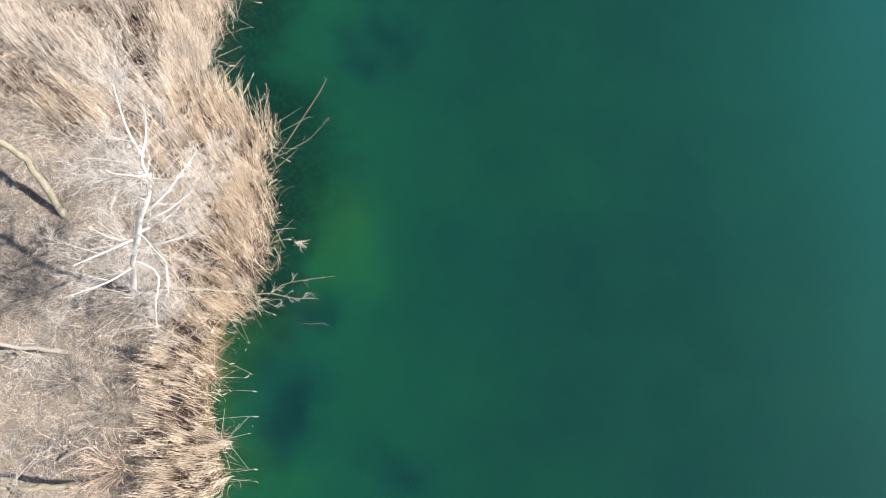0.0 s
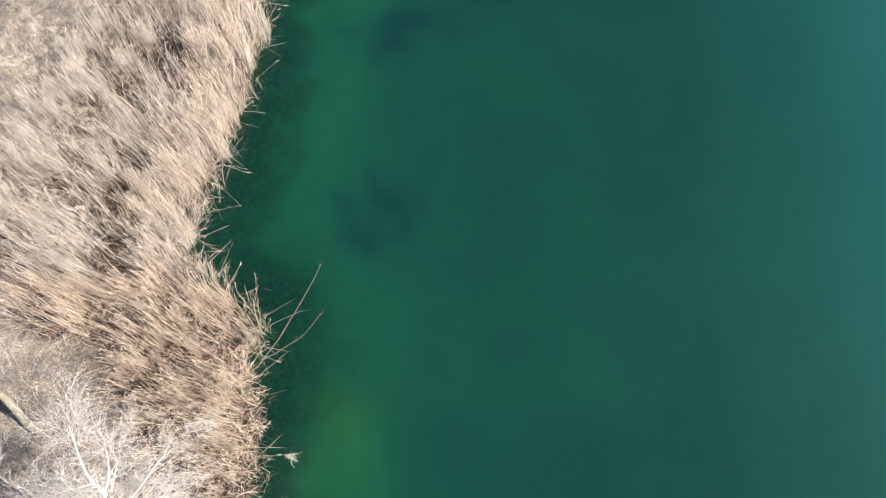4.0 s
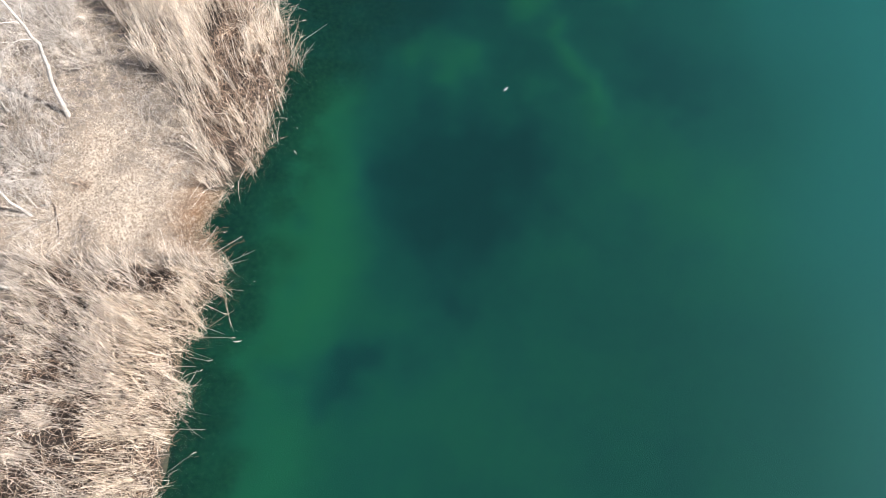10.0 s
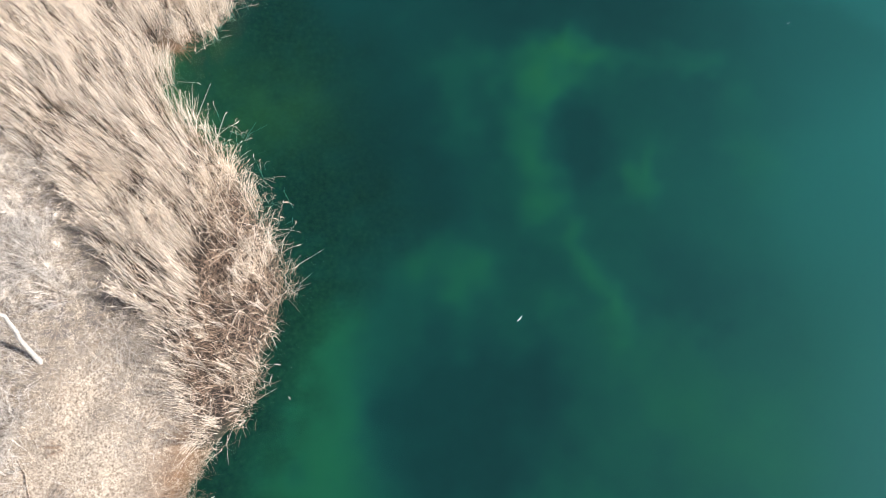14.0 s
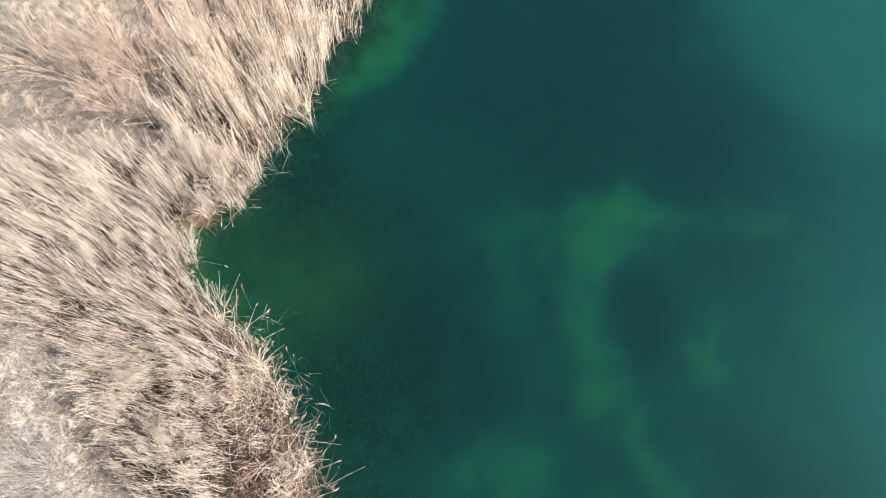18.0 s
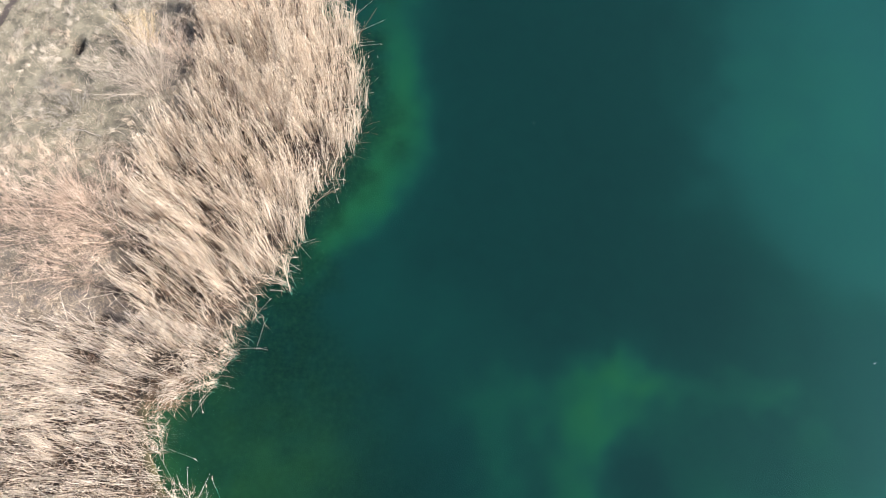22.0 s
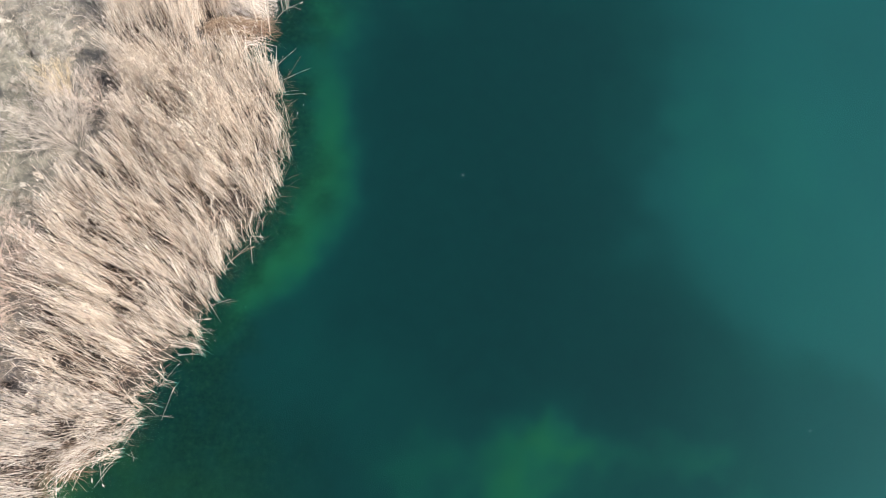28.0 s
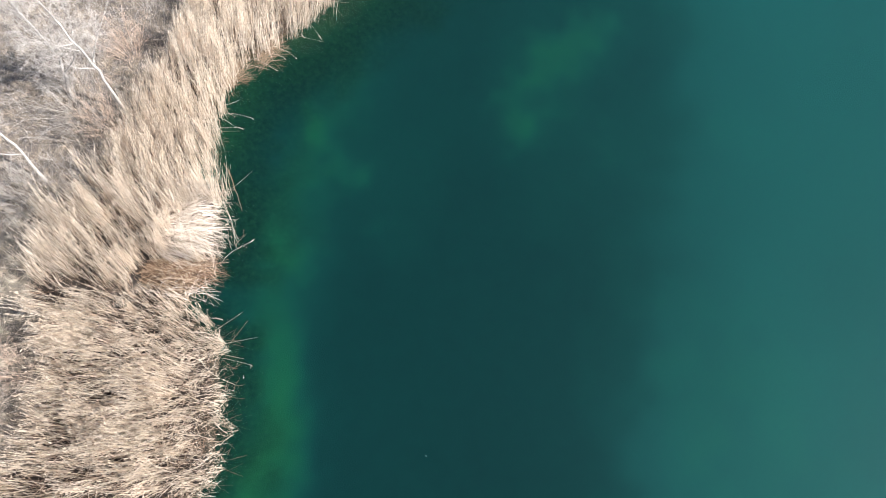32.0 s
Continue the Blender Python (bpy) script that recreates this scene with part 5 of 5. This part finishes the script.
# a pale collapsed clump at the mouth of the northern bay, and its wet brown foot
def collapsed_clump(cx, cy, rx, ry, rise, label, material, count, name="collapsed_reed_clump", flow=-0.4, size=1.0):
    a, q = rng.uniform(0, 2 * np.pi, count), np.sqrt(rng.random(count))
    bx, by = cx + rx * q * np.cos(a) * 0.8, cy + ry * q * np.sin(a) * 0.8
    h = rise * (1 - 0.75 * q ** 2)
    th = flow + rng.normal(0, 0.55, count)
    L = size * rng.uniform(0.6, 1.25, count)
    d = np.stack([np.cos(th), np.sin(th)], axis=1) * L[:, None]
    p = np.stack([np.stack([bx - d[:, 0] * 0.4, by - d[:, 1] * 0.4, np.maximum(h - 0.35, 0.02)], 1), np.stack([bx, by, h], 1),
                  np.stack([bx + d[:, 0] * 0.45, by + d[:, 1] * 0.45, np.maximum(h - 0.02, 0.05)], 1), np.stack([bx + d[:, 0] * 0.8, by + d[:, 1] * 0.8, np.maximum(h - 0.28, 0.03)], 1)], axis=1)
    t = thing(name, label, "reeds", "", "stuff")
    part("stems", tubes(p, 0.0055 * rng.uniform(0.7, 1.3, count)[:, None] * np.array([[1, 1, 0.8, 0.5]]), 3), material, t, kind="stuff")
    part("leaves", leaves_on(p, 0.8, 0.3 * size, 0.015), material, t, kind="stuff")


def draped_clump(cx, cy, label, count):
    """Bleached reeds bent over one way, from their feet at the back to the lake's edge."""
    a, q = rng.uniform(0, 2 * np.pi, count), np.sqrt(rng.random(count))
    bx, by = cx - 1.05 + 0.75 * q * np.cos(a), cy + 0.1 + 1.3 * q * np.sin(a)
    keep = field(bx, by, 0.28, 63) > 0.42 * rng.random(count) + 0.1
    bx, by, count = bx[keep], by[keep], int(keep.sum())
    th_ = 0.12 + 0.35 * (by - cy) + rng.normal(0, 0.42, count)
    L, h = rng.uniform(0.9, 1.75, count), rng.uniform(0.35, 0.95, count) * (0.6 + 0.7 * field(bx, by, 0.5, 61))
    d = np.stack([np.cos(th_), np.sin(th_)], axis=1) * L[:, None]
    p = np.stack([np.stack([bx + f * d[:, 0], by + f * d[:, 1], np.maximum(h * g, 0.03)], axis=1) for f, g in ((0, 0.35), (0.3, 1.0), (0.68, 0.85), (1.0, 0.22))], axis=1)
    t = thing("collapsed_reed_clump", label, "reeds", "", "stuff")
    part("stems", tubes(p, 0.0052 * rng.uniform(0.6, 1.3, count)[:, None] * np.array([[1, 1, 0.8, 0.5]]), 3), M_STRAW, t, kind="stuff")
    part("leaves", leaves_on(p, 0.7, 0.3, 0.013), M_WEATHERED, t, kind="stuff")


draped_clump(-5.1, 65.3, "clump of bleached reeds bent over the water's edge", 1000)
collapsed_clump(-5.9, 63.6, 1.7, 0.8, 0.7, "wet rust-brown broken reeds at the water's edge", M_RUSTY, 560, "broken_reeds", 0.35)
collapsed_clump(-6.0, 63.6, 1.7, 0.9, 0.8, "tawny broken reeds crossing over rust-brown ones", M_TAWNY, 120, "broken_reeds", -0.5)
collapsed_clump(-5.9, 63.2, 1.3, 0.8, 0.65, "bleached broken reeds lying over rust-brown ones", M_WEATHERED, 60, "broken_reeds", 0.1)
collapsed_clump(-9.9, 46.9, 0.5, 0.9, 0.35, "rust-brown broken reeds in the corner of a bay", M_RUSTY, 170, "broken_reeds", 0.2)
collapsed_clump(-3.4, 73.2, 0.35, 0.9, 0.14, "rust-brown broken reeds along the waterline", M_BROWN, 160, "broken_reeds", 0.7)
collapsed_clump(-7.95, 3.2, 0.3, 1.0, 0.16, "wet brown broken reeds at the foot of the belt", M_BROWN, 130, "broken_reeds", 1.2)
collapsed_clump(-4.8, 72.0, 0.5, 0.8, 0.15, "rust-brown broken reeds along the waterline", M_BROWN, 220, "broken_reeds", 0.6)
collapsed_clump(-5.2, 7.5, 0.12, 0.12, 0.1, "small tuft of pale broken reeds floating on the lake", M_PALE, 16, "floating_reed_tuft", size=0.35)
reed_bed([(-9.9, 57.0), (-5.2, 56.0), (-4.3, 58.0), (-4.6, 60.5), (-5.4, 62.4), (-9.9, 62.4)], "lower pale reeds between the tall golden ones", per_m2=120, height=1.9, tangle=0.05, gaps=0.15, seed=15, plumes=0.25, spread=0.10, lean=bay_lean, leafy=0.8, outward=0.05, thick=0.005, crevice=0.0, rubble=0.0, wet=0.1, stem_material=M_BAY)


def sliver(x, y, length, way, label, material, name, category, group):
    """A small thing afloat: a thin curved blade with a little thickness."""
    u = np.linspace(-0.5, 0.5, 6)
    line = np.stack([x + length * u * math.cos(way), y + length * u * math.sin(way), 0.012 + 0.02 * u ** 2], axis=1) + np.stack([-math.sin(way) * 0.25 * length * u ** 2, math.cos(way) * 0.25 * length * u ** 2, 0 * u], axis=1)
    geo = tubes(line[None], (length * 0.045 * np.array([0.4, 1, 1.2, 1, 0.7, 0.2]))[None], 5)
    return tagged(part(name, geo, material), label, category, group)


for x, y, L, w in ((3.85, 35.4, 0.26, 0.8), (3.48, 57.42, 0.09, -1.0), (15.5, 47.9, 0.12, 0.4)):
    sliver(x, y, L, w, "white feather floating on still water", M_FEATHER, "floating_feather", "feather", "feathers on the lake")
sliver(-2.0, 74.0, 0.3, -0.9, "bleached reed scrap afloat by the reeds", M_PALE, "floating_reed_scrap", "reed", "reed scraps on the lake")
sliver(-5.67, 25.45, 0.3, 0.15, "bleached reed scrap afloat by the reeds", M_PALE, "floating_reed_scrap", "reed", "reed scraps on the lake")
scrap_rng = np.random.default_rng(5)
for k in range(16):
    y = scrap_rng.uniform(0, 75)
    x = float(shore_x(y)) + scrap_rng.uniform(0.25, 1.2)
    if inland(np.array([x]), np.array([y]))[0] < -0.15:
        sliver(x, y, scrap_rng.uniform(0.06, 0.2), scrap_rng.uniform(0, 6.28), "bleached reed scrap afloat by the reeds", M_PALE, "floating_reed_scrap", "reed", "reed scraps on the lake")

# the trodden track across the meadow
py_ = np.linspace(57.5, 66.5, 30)
path_line = np.stack([footpath_x(py_), py_], axis=1)
tv, tw = [], 0.14
for px, py in path_line:
    for k in (-1, 0, 1):
        gxk = px + k * tw
        tv.append((gxk, py, float(relief(np.array([gxk]), np.array([py]))[0]) + (0.03 if k else 0.02)))
ti = np.arange(29)[:, None] * 3 + np.array([[0, 1]])
track = part("footpath", (np.array(tv), np.stack([ti, ti + 1, ti + 4, ti + 3], axis=-1).reshape(-1, 4)), M_TRACK)
tagged(track, "narrow trodden dark earth path across the meadow", "path", kind="structure")
